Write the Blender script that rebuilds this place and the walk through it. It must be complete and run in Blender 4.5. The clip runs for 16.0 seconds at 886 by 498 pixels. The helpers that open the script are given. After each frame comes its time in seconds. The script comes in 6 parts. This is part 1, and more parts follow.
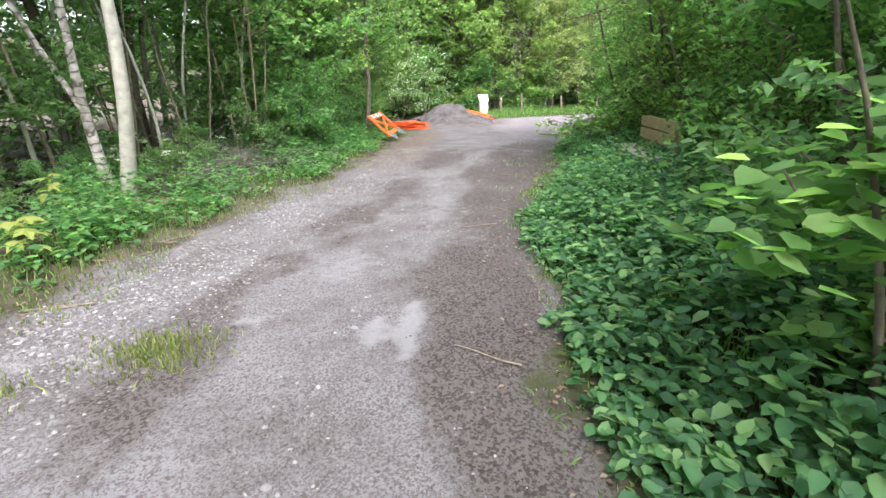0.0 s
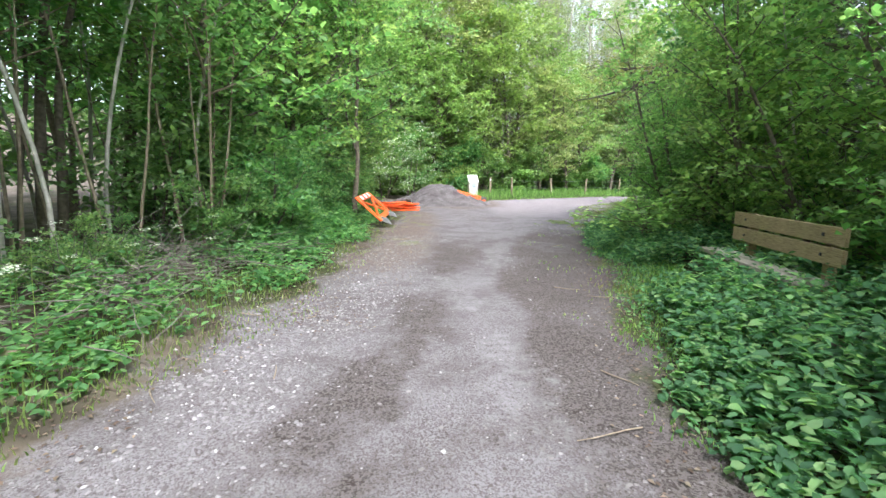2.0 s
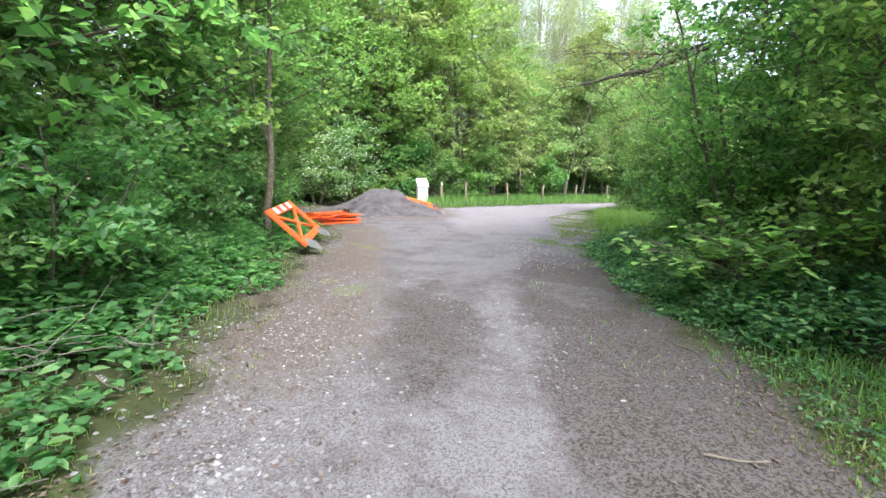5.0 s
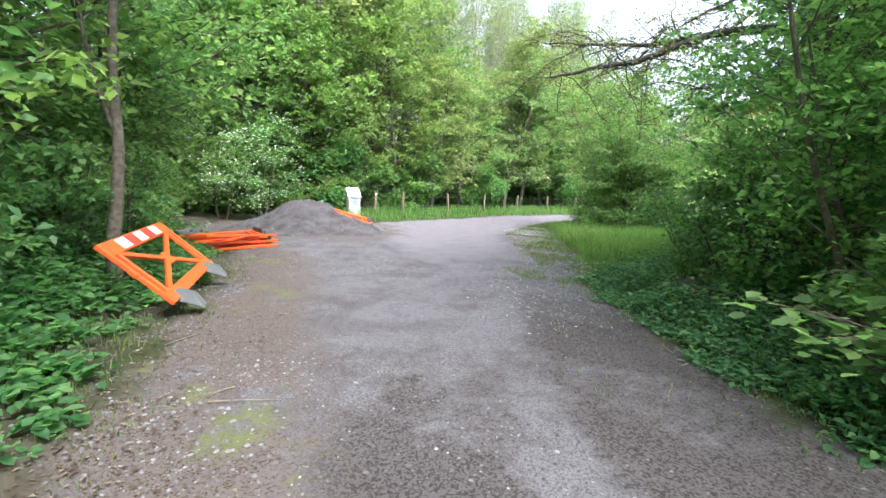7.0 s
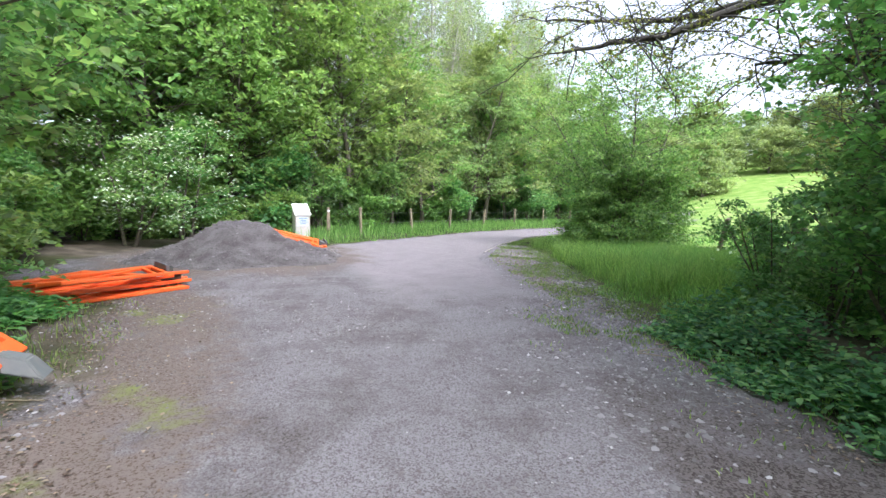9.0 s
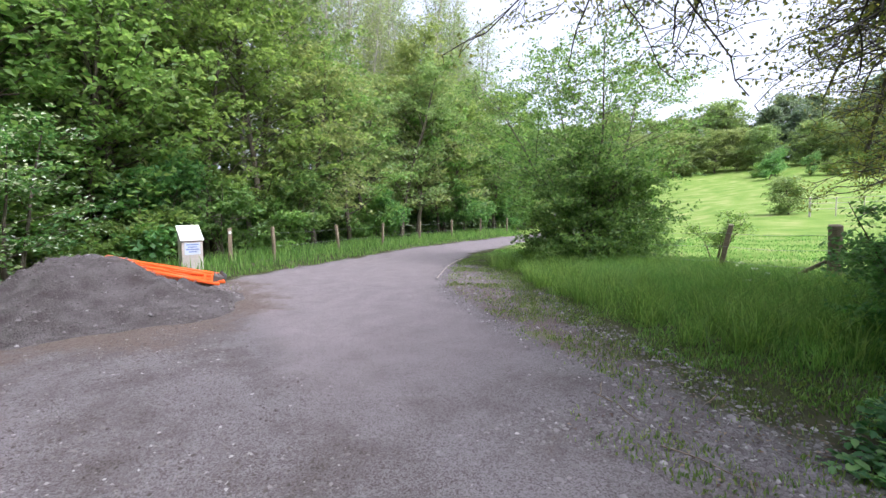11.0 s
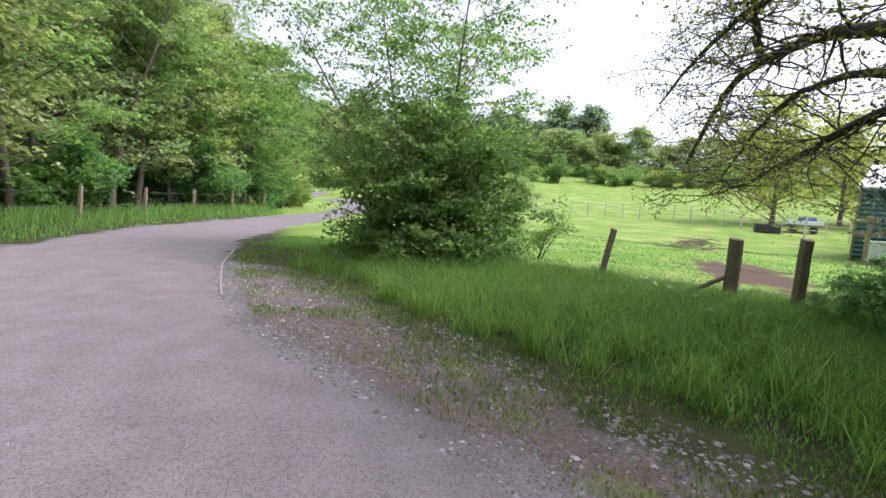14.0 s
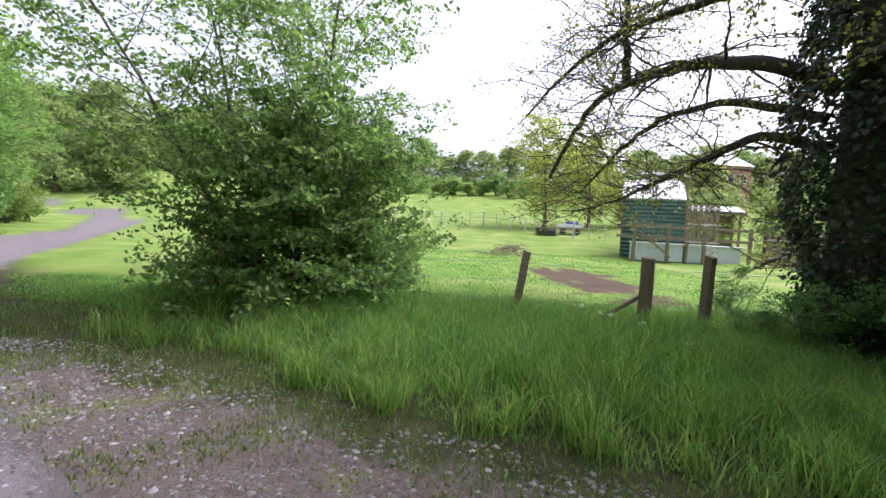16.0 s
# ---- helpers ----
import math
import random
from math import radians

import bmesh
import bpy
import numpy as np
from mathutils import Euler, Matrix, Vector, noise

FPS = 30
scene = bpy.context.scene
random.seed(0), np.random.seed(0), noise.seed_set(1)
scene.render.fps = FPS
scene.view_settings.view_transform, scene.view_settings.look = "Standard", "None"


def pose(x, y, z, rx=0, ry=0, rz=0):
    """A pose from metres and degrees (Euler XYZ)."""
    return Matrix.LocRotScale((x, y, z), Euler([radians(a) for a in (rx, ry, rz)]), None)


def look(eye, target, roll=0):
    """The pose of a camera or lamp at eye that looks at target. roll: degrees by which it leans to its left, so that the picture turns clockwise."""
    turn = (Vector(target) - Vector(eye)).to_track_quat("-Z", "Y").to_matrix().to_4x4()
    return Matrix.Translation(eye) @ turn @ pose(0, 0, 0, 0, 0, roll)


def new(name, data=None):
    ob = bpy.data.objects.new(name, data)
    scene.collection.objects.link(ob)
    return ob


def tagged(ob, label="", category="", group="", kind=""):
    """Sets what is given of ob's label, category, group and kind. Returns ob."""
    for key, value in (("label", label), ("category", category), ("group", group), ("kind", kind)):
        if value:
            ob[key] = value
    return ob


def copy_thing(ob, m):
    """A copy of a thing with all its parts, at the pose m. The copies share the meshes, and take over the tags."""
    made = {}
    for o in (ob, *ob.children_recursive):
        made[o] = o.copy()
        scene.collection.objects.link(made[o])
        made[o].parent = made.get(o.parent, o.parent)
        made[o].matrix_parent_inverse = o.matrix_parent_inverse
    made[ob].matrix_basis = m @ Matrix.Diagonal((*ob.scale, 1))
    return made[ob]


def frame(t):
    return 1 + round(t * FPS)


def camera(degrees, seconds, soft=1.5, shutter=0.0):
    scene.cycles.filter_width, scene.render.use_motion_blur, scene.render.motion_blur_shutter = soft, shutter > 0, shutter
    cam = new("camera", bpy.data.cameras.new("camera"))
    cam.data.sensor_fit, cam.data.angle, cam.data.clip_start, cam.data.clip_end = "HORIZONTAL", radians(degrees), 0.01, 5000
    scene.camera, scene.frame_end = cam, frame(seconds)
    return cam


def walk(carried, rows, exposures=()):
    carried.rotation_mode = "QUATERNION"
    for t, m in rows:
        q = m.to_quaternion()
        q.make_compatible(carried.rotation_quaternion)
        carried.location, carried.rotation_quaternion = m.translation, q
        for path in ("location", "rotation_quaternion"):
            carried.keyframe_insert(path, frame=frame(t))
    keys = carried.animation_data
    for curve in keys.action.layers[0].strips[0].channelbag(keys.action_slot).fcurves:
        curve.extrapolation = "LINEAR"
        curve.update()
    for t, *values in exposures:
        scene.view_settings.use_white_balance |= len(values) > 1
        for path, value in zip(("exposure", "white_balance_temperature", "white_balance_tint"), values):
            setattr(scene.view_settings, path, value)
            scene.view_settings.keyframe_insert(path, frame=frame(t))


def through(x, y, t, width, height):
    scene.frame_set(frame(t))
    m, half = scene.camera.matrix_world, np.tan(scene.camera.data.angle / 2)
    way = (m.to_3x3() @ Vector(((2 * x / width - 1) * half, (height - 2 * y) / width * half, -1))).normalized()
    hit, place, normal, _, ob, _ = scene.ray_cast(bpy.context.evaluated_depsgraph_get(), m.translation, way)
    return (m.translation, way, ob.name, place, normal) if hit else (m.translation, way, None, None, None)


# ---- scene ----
cam = camera(87.2, 16.0, soft=1.5)
PATH = [
    (0, (2.597, 3.084, 1.372), (2.552, 4.981, 0.738), -0.9),
    (0.5, (2.308, 3.716, 1.424), (2.162, 5.655, 0.957), -0.8),
    (1, (2.152, 4.357, 1.376), (2.054, 6.316, 0.99), -0.4),
    (1.5, (1.93, 5.05, 1.385), (1.92, 7.017, 1.023), 0.6),
    (2, (1.843, 5.642, 1.41), (1.918, 7.614, 1.085), 0.9),
    (2.5, (1.832, 6.198, 1.416), (1.97, 8.166, 1.087), 0.3),
    (3, (1.889, 6.724, 1.406), (2.131, 8.682, 1.078), 0.6),
    (5.3, (1.682, 9.665, 1.408), (2.058, 11.606, 1.107), 2.2),
    (5.5, (1.682, 9.947, 1.378), (2.1, 11.88, 1.082), 2.5),
    (6, (1.646, 10.742, 1.393), (2.116, 12.665, 1.104), 2.4),
    (6.5, (1.693, 11.414, 1.388), (2.247, 13.315, 1.101), 2.4),
    (7, (1.775, 12.136, 1.43), (2.417, 14.012, 1.169), 2.3),
    (7.5, (1.814, 12.844, 1.448), (2.498, 14.709, 1.222), 2.0),
    (8, (1.946, 13.531, 1.434), (2.689, 15.375, 1.214), 1.4),
    (8.5, (2.028, 14.2, 1.441), (2.797, 16.033, 1.217), 1.6),
    (9, (2.211, 14.901, 1.386), (3.04, 16.711, 1.193), 1.2),
    (9.5, (2.42, 15.617, 1.426), (3.334, 17.393, 1.318), 0.4),
    (9.7, (2.507, 15.864, 1.452), (3.49, 17.604, 1.374), -0.2),
    (11.8, (3.484, 18.932, 1.47), (4.646, 20.548, 1.277), 0.1),
    (12, (3.557, 19.196, 1.445), (4.749, 20.789, 1.249), 0.5),
    (12.5, (3.804, 19.891, 1.44), (5.128, 21.377, 1.245), 0.7),
    (13, (4.069, 20.479, 1.458), (5.603, 21.743, 1.236), 1.8),
    (13.5, (4.42, 21.04, 1.44), (6.143, 22.038, 1.252), 3.1),
    (14, (4.712, 21.707, 1.421), (6.528, 22.521, 1.22), 4.3),
    (14.5, (5.072, 22.256, 1.444), (6.977, 22.834, 1.249), 4.3),
    (15, (5.392, 22.84, 1.501), (7.356, 23.16, 1.306), 4.5),
    (15.5, (5.662, 23.339, 1.546), (7.652, 23.461, 1.385), 3.7),
    (16, (6.054, 23.826, 1.548), (8.05, 23.773, 1.434), 3.3),
]
EXPOSURE = [(0.0, 2.2, 5950, 14), (0.5, 2.1, 5900, 13), (3.0, 2.16, 5800, 13), (5.5, 2.12, 5700, 12), (7.0, 2.0, 5650, 12), (9.0, 1.78, 5600, 15), (12.0, 1.24, 5850, 22), (14.0, 1.24, 5900, 22), (16.0, 1.17, 5850, 24)]
walk(cam, [(t, look(eye, target, roll)) for t, eye, target, roll in PATH], EXPOSURE)

# ---- world and light: bright overcast day ----
world = bpy.data.worlds.new("overcast_sky")
scene.world = world
world.use_nodes = True
wn = world.node_tree.nodes
wl = world.node_tree.links
sky = wn.new("ShaderNodeTexSky")
sky.sky_type = "NISHITA"
sky.sun_disc = False
sky.sun_elevation = radians(58)
sky.sun_rotation = radians(165)
sky.dust_density = 4.0
sky.air_density = 1.2
soften = wn.new("ShaderNodeHueSaturation")
soften.inputs["Saturation"].default_value = 0.3
wl.new(sky.outputs[0], soften.inputs["Color"])
wl.new(soften.outputs[0], wn["Background"].inputs["Color"])
wn["Background"].inputs["Strength"].default_value = 0.15
sun_data = bpy.data.lights.new("sun", "SUN")
sun_data.energy = 1.0
sun_data.angle = radians(20)
sun_data.color = (1.0, 0.95, 0.86)
sun = new("sun", sun_data)
sun.matrix_world = look((20, -20, 60), (20 - math.sin(radians(165)) * 40, -20 - math.cos(radians(165)) * 40, 60 - 64))

# ---- small mesh tools ----
RNG = np.random.default_rng(7)


def sm(a, b, v):
    t = np.clip((np.asarray(v, float) - a) / (b - a), 0, 1)
    return t * t * (3 - 2 * t)


def mesh_from(name, verts, faces, mats, smooth=False):
    me = bpy.data.meshes.new(name)
    me.from_pydata([tuple(v) for v in verts], [], [tuple(f) for f in faces])
    for m in (mats if isinstance(mats, (list, tuple)) else [mats]):
        me.materials.append(m)
    if smooth:
        me.shade_smooth()
    me.update()
    return me


def fast_mesh(name, verts, faces, mat, smooth=False):
    """A mesh from arrays; all faces have the same number of corners."""
    verts, faces = np.asarray(verts, np.float32), np.asarray(faces, np.int32)
    me = bpy.data.meshes.new(name)
    me.vertices.add(len(verts))
    me.vertices.foreach_set("co", verts.ravel())
    n, k = faces.shape
    me.loops.add(n * k)
    me.loops.foreach_set("vertex_index", faces.ravel())
    me.polygons.add(n)
    me.polygons.foreach_set("loop_start", np.arange(n, dtype=np.int32) * k)
    me.polygons.foreach_set("loop_total", np.full(n, k, np.int32))
    me.materials.append(mat)
    me.update(calc_edges=True)
    if smooth:
        me.shade_smooth()
    return me


def part(name, me, parent=None, label="", m=None):
    ob = new(name, me)
    if parent is not None:
        ob.parent = parent
    if m is not None:
        ob.matrix_basis = m
    if label:
        ob["label"] = label
    return ob


def thing(name, x, y, z, label, category, group="", rz=0.0, kind=""):
    ob = new(name)
    ob.empty_display_size = 0.2
    ob.matrix_basis = pose(x, y, z, 0, 0, rz)
    return tagged(ob, label, category, group, kind)


def box_mesh(name, sx, sy, sz, mat, bevel=0.006, at=(0, 0, 0), turn=None, rough=0.0):
    """A bevelled block centred on at."""
    bm = bmesh.new()
    bmesh.ops.create_cube(bm, size=1.0)
    bmesh.ops.scale(bm, vec=(sx, sy, sz), verts=bm.verts)
    if bevel:
        bmesh.ops.bevel(bm, geom=bm.edges[:], offset=min(bevel, sx / 3, sy / 3, sz / 3), segments=2, affect="EDGES", profile=0.6)
    if rough:
        for v in bm.verts:
            v.co += Vector(noise.noise_vector(v.co * 9.0)) * rough
    if turn is not None:
        bmesh.ops.transform(bm, matrix=turn, verts=bm.verts)
    bmesh.ops.translate(bm, vec=at, verts=bm.verts)
    me = bpy.data.meshes.new(name)
    bm.to_mesh(me)
    bm.free()
    me.materials.append(mat)
    return me


def bar_mesh(name, a, b, w, d, mat, bevel=0.006):
    """A bevelled bar from a to b; w across in the plane of x and z, d along y."""
    a, b = Vector(a), Vector(b)
    along = b - a
    turn = Matrix.Rotation(-math.atan2(along.z, along.x), 4, "Y")
    return box_mesh(name, along.length, d, w, mat, bevel, (a + b) / 2, turn)


def tubes(lines):
    """lines: (points, radii, sides). Tapered tubes as one set of quads."""
    V, Fc, base = [], [], 0
    for pts, rad, sides in lines:
        pts = np.asarray(pts, float)
        rad = np.asarray(rad, float)
        n = len(pts)
        tan = np.gradient(pts, axis=0)
        tan /= np.linalg.norm(tan, axis=1)[:, None] + 1e-9
        ref = np.array([1.0, 0.13, 0.0]) if abs(tan[:, 2]).mean() > 0.7 else np.array([0.0, 0.0, 1.0])
        u = np.cross(tan, ref)
        u /= np.linalg.norm(u, axis=1)[:, None] + 1e-9
        w = np.cross(tan, u)
        ang = np.linspace(0, 2 * np.pi, sides, endpoint=False)
        ring = pts[:, None, :] + rad[:, None, None] * (np.cos(ang)[None, :, None] * u[:, None, :] + np.sin(ang)[None, :, None] * w[:, None, :])
        V.append(ring.reshape(-1, 3))
        i = np.arange(n - 1)[:, None] * sides
        j = np.arange(sides)[None, :]
        k = (np.arange(sides)[None, :] + 1) % sides
        Fc.append(np.stack([i + j, i + k, i + sides + k, i + sides + j], -1).reshape(-1, 4) + base)
        base += n * sides
    return np.concatenate(V), np.concatenate(Fc)


def leaf_mesh(name, centres, size, mat, up=0.6, wide=0.62, rng=RNG, outward=None, oval=False):
    """Folded leaves at the centres: two triangles each, or pointed ovals of four."""
    c = np.asarray(centres, float)
    n = len(c)
    nor = rng.normal(size=(n, 3))
    nor /= np.linalg.norm(nor, axis=1)[:, None]
    nor = nor * (1 - up) + np.array([0, 0, 1.0]) * up
    if outward is not None:
        nor = nor + outward
    nor /= np.linalg.norm(nor, axis=1)[:, None] + 1e-9
    t = np.cross(nor, rng.normal(size=(n, 3)))
    t /= np.linalg.norm(t, axis=1)[:, None] + 1e-9
    b = np.cross(nor, t)
    s = (np.asarray(size) * rng.uniform(0.65, 1.3, n))[:, None]
    fold = rng.uniform(0.04, 0.16, n)[:, None] * s
    v0 = c - t * s * 0.5
    v1 = c + b * s * wide * 0.5 - t * s * 0.06 + nor * fold
    v2 = c + t * s * 0.5 - nor * fold * 0.6
    v3 = c - b * s * wide * 0.5 - t * s * 0.06 + nor * fold
    if oval:
        l1, l2 = c + b * s * wide * 0.46 - t * s * 0.24 + nor * fold, c + b * s * wide * 0.4 + t * s * 0.14 + nor * fold * 0.8
        r1, r2 = c - b * s * wide * 0.46 - t * s * 0.24 + nor * fold, c - b * s * wide * 0.4 + t * s * 0.14 + nor * fold * 0.8
        V = np.stack([v0, l1, l2, v2, r2, r1], 1).reshape(-1, 3)
        i = np.arange(n)[:, None] * 6
        F = np.concatenate([i + np.array([q]) for q in ((0, 1, 2), (0, 2, 3), (0, 3, 4), (0, 4, 5))])
        return fast_mesh(name, V, F, mat)
    V = np.stack([v0, v1, v2, v3], 1).reshape(-1, 3)
    i = np.arange(n)[:, None] * 4
    F = np.concatenate([i + np.array([[0, 1, 2]]), i + np.array([[0, 2, 3]])])
    return fast_mesh(name, V, F, mat)


def blade_mesh(name, roots, heights, mat, width=0.008, lean=0.35, rng=RNG):
    """Grass blades: a bent strip of three triangles each."""
    n = len(roots)
    a = rng.uniform(0, 2 * np.pi, n)
    side = np.stack([np.cos(a), np.sin(a), np.zeros(n)], 1)
    b = rng.uniform(0, 2 * np.pi, n)
    bend = np.stack([np.cos(b), np.sin(b), np.zeros(n)], 1) * (rng.uniform(0.05, 1.0, n) * lean)[:, None]
    h = np.asarray(heights)[:, None]
    w = width * rng.uniform(0.6, 1.4, n)[:, None]
    z = np.array([0, 0, 1.0])
    r = np.asarray(roots)
    v0, v1 = r - side * w, r + side * w
    mid = r + (z * 0.6 + bend * 0.35) * h
    v2, v3 = mid - side * w * 0.75, mid + side * w * 0.75
    v4 = r + (z * 0.95 + bend) * h
    V = np.stack([v0, v1, v2, v3, v4], 1).reshape(-1, 3)
    i = np.arange(n)[:, None] * 5
    F = np.concatenate([i + np.array([[0, 1, 3]]), i + np.array([[0, 3, 2]]), i + np.array([[2, 3, 4]])])
    return fast_mesh(name, V, F, mat)


# ---- materials ----
def material(name):
    m = bpy.data.materials.new(name)
    m.use_nodes = True
    return m, m.node_tree.nodes, m.node_tree.links, m.node_tree.nodes["Principled BSDF"]


def ramp(nodes, stops):
    r = nodes.new("ShaderNodeValToRGB")
    e = r.color_ramp.elements
    e[0].position, e[0].color = stops[0][0], (*stops[0][1], 1)
    e[1].position, e[1].color = stops[-1][0], (*stops[-1][1], 1)
    for p, c in stops[1:-1]:
        x = e.new(p)
        x.color = (*c, 1)
    return r


def tex(nodes, links, kind, scale, detail=4.0, coord="Object", **more):
    n = nodes.new("ShaderNodeTex" + kind)
    n.inputs["Scale"].default_value = scale
    if "Detail" in n.inputs:
        n.inputs["Detail"].default_value = detail
    c = nodes.new("ShaderNodeTexCoord")
    links.new(c.outputs[coord], n.inputs["Vector"])
    return n


def mix_rgb(nodes, links, fac, a, b, blend="MIX"):
    m = nodes.new("ShaderNodeMix")
    m.data_type, m.blend_type = "RGBA", blend
    for sock, val in ((m.inputs[0], fac), (m.inputs[6], a), (m.inputs[7], b)):
        if hasattr(val, "is_output"):
            links.new(val, sock)
        elif isinstance(val, (int, float)):
            sock.default_value = val
        else:
            sock.default_value = (*val, 1)
    return m.outputs[2]


def bump(nodes, links, bsdf, height, strength=0.5, dist=0.01):
    b = nodes.new("ShaderNodeBump")
    b.inputs["Strength"].default_value = strength
    b.inputs["Distance"].default_value = dist
    links.new(height, b.inputs["Height"])
    links.new(b.outputs[0], bsdf.inputs["Normal"])


def leaf_material(name, dark, mid, light, through=0.45, gloss=0.45):
    m, n, l, p = material(name)
    geo = n.new("ShaderNodeNewGeometry")
    r = ramp(n, [(0.0, dark), (0.55, mid), (1.0, light)])
    l.new(geo.outputs["Random Per Island"], r.inputs[0])
    info = n.new("ShaderNodeObjectInfo")
    hsv = n.new("ShaderNodeHueSaturation")
    hsv.inputs["Saturation"].default_value = 0.87
    span = n.new("ShaderNodeMapRange")
    span.inputs[3].default_value, span.inputs[4].default_value = 0.473, 0.518
    l.new(info.outputs["Random"], span.inputs[0])
    l.new(span.outputs[0], hsv.inputs["Hue"])
    vein = tex(n, l, "Noise", 14.0, 2.0)
    shade = mix_rgb(n, l, 0.25, r.outputs[0], vein.outputs["Color"], "OVERLAY")
    l.new(shade, hsv.inputs["Color"])
    l.new(hsv.outputs[0], p.inputs["Base Color"])
    p.inputs["Roughness"].default_value = gloss
    p.inputs["Specular IOR Level"].default_value = 0.35
    tr = n.new("ShaderNodeBsdfTranslucent")
    warm = mix_rgb(n, l, 1.0, hsv.outputs[0], (1.0, 1.05, 0.65), "MULTIPLY")
    boost = n.new("ShaderNodeVectorMath")
    boost.operation = "SCALE"
    boost.inputs[3].default_value = 2.1
    l.new(warm, boost.inputs[0])
    l.new(boost.outputs[0], tr.inputs["Color"])
    mx = n.new("ShaderNodeMixShader")
    mx.inputs[0].default_value = through
    l.new(p.outputs[0], mx.inputs[1])
    l.new(tr.outputs[0], mx.inputs[2])
    l.new(mx.outputs[0], n["Material Output"].inputs[0])
    return m


def bark_material(name, a, b, scale=18.0, rings=0.0, moss=0.25):
    m, n, l, p = material(name)
    big = tex(n, l, "Noise", 2.2, 3.0)
    fine = tex(n, l, "Noise", scale, 8.0)
    r = ramp(n, [(0.3, a), (0.7, b)])
    l.new(fine.outputs[0], r.inputs[0])
    green = ramp(n, [(0.5, (0, 0, 0)), (0.75, (moss, moss, moss))])
    l.new(big.outputs[0], green.inputs[0])
    col = mix_rgb(n, l, green.outputs[0], r.outputs[0], (0.08, 0.11, 0.035))
    if rings:
        w = n.new("ShaderNodeTexWave")
        w.bands_direction = "Z"
        w.inputs["Scale"].default_value = 2.6
        w.inputs["Distortion"].default_value = 14.0
        w.inputs["Detail"].default_value = 4.0
        c = n.new("ShaderNodeTexCoord")
        l.new(c.outputs["Object"], w.inputs["Vector"])
        rr = ramp(n, [(0.0, (1, 1, 1)), (0.14, (0, 0, 0))])
        l.new(w.outputs[0], rr.inputs[0])
        scar = mix_rgb(n, l, 1.0, rr.outputs[0], (rings, rings, rings), "MULTIPLY")
        col = mix_rgb(n, l, scar, col, (0.05, 0.04, 0.035))
    l.new(col, p.inputs["Base Color"])
    p.inputs["Roughness"].default_value = 0.85
    bump(n, l, p, fine.outputs[0], 0.7, 0.012)
    return m


def wood_material(name, a, b, scale=5.0):
    m, n, l, p = material(name)
    c = n.new("ShaderNodeTexCoord")
    mp = n.new("ShaderNodeMapping")
    mp.inputs["Scale"].default_value = (26, 2.0, 26)
    l.new(c.outputs["Object"], mp.inputs[0])
    g = n.new("ShaderNodeTexNoise")
    g.inputs["Scale"].default_value = scale
    g.inputs["Detail"].default_value = 7
    l.new(mp.outputs[0], g.inputs["Vector"])
    r = ramp(n, [(0.32, a), (0.68, b)])
    l.new(g.outputs[0], r.inputs[0])
    st = tex(n, l, "Noise", 3.0, 4.0)
    col = mix_rgb(n, l, 0.35, r.outputs[0], st.outputs[0], "OVERLAY")
    l.new(col, p.inputs["Base Color"])
    p.inputs["Roughness"].default_value = 0.8
    bump(n, l, p, g.outputs[0], 0.45, 0.004)
    return m


def plain_material(name, col, rough=0.5, metal=0.0, dirt=(0.2, 0.16, 0.11), amount=0.35, scale=6.0):
    m, n, l, p = material(name)
    a = tex(n, l, "Noise", scale, 6.0)
    b = tex(n, l, "Noise", scale * 9, 4.0)
    r = ramp(n, [(0.45, (0, 0, 0)), (0.75, (amount, amount, amount))])
    l.new(a.outputs[0], r.inputs[0])
    c = mix_rgb(n, l, r.outputs[0], col, dirt)
    c = mix_rgb(n, l, 0.12, c, b.outputs[0], "OVERLAY")
    l.new(c, p.inputs["Base Color"])
    rr = n.new("ShaderNodeMapRange")
    rr.inputs[3].default_value, rr.inputs[4].default_value = max(rough - 0.12, 0.05), min(rough + 0.15, 1)
    l.new(b.outputs[0], rr.inputs[0])
    l.new(rr.outputs[0], p.inputs["Roughness"])
    p.inputs["Metallic"].default_value = metal
    return m


M_LEAF = leaf_material("woodland_leaf", (0.06, 0.135, 0.035), (0.108, 0.235, 0.07), (0.2, 0.34, 0.105), 0.5)
M_LEAF_LIGHT = leaf_material("light_spring_leaf", (0.082, 0.16, 0.032), (0.146, 0.255, 0.052), (0.225, 0.335, 0.08))
M_LEAF_SHRUB = leaf_material("shrub_leaf", (0.055, 0.135, 0.035), (0.105, 0.23, 0.065), (0.2, 0.33, 0.1), 0.5)
M_NETTLE = leaf_material("ground_leaf", (0.028, 0.09, 0.03), (0.07, 0.18, 0.055), (0.19, 0.31, 0.09), 0.42, 0.62)
M_IVY = leaf_material("ivy_leaf", (0.016, 0.038, 0.012), (0.03, 0.062, 0.02), (0.065, 0.1, 0.035), 0.2, 0.35)
M_OAK = leaf_material("oak_leaf", (0.09, 0.11, 0.02), (0.16, 0.17, 0.03), (0.26, 0.23, 0.045), 0.5)
M_WILLOW = leaf_material("yellow_green_leaf", (0.14, 0.19, 0.035), (0.23, 0.28, 0.05), (0.33, 0.37, 0.08), 0.5)
M_HAWTHORN = leaf_material("hawthorn_leaf", (0.06, 0.125, 0.03), (0.115, 0.22, 0.052), (0.22, 0.335, 0.09), 0.5)
M_THICKET = leaf_material("thicket_leaf", (0.07, 0.15, 0.035), (0.135, 0.27, 0.07), (0.25, 0.39, 0.11), 0.6)
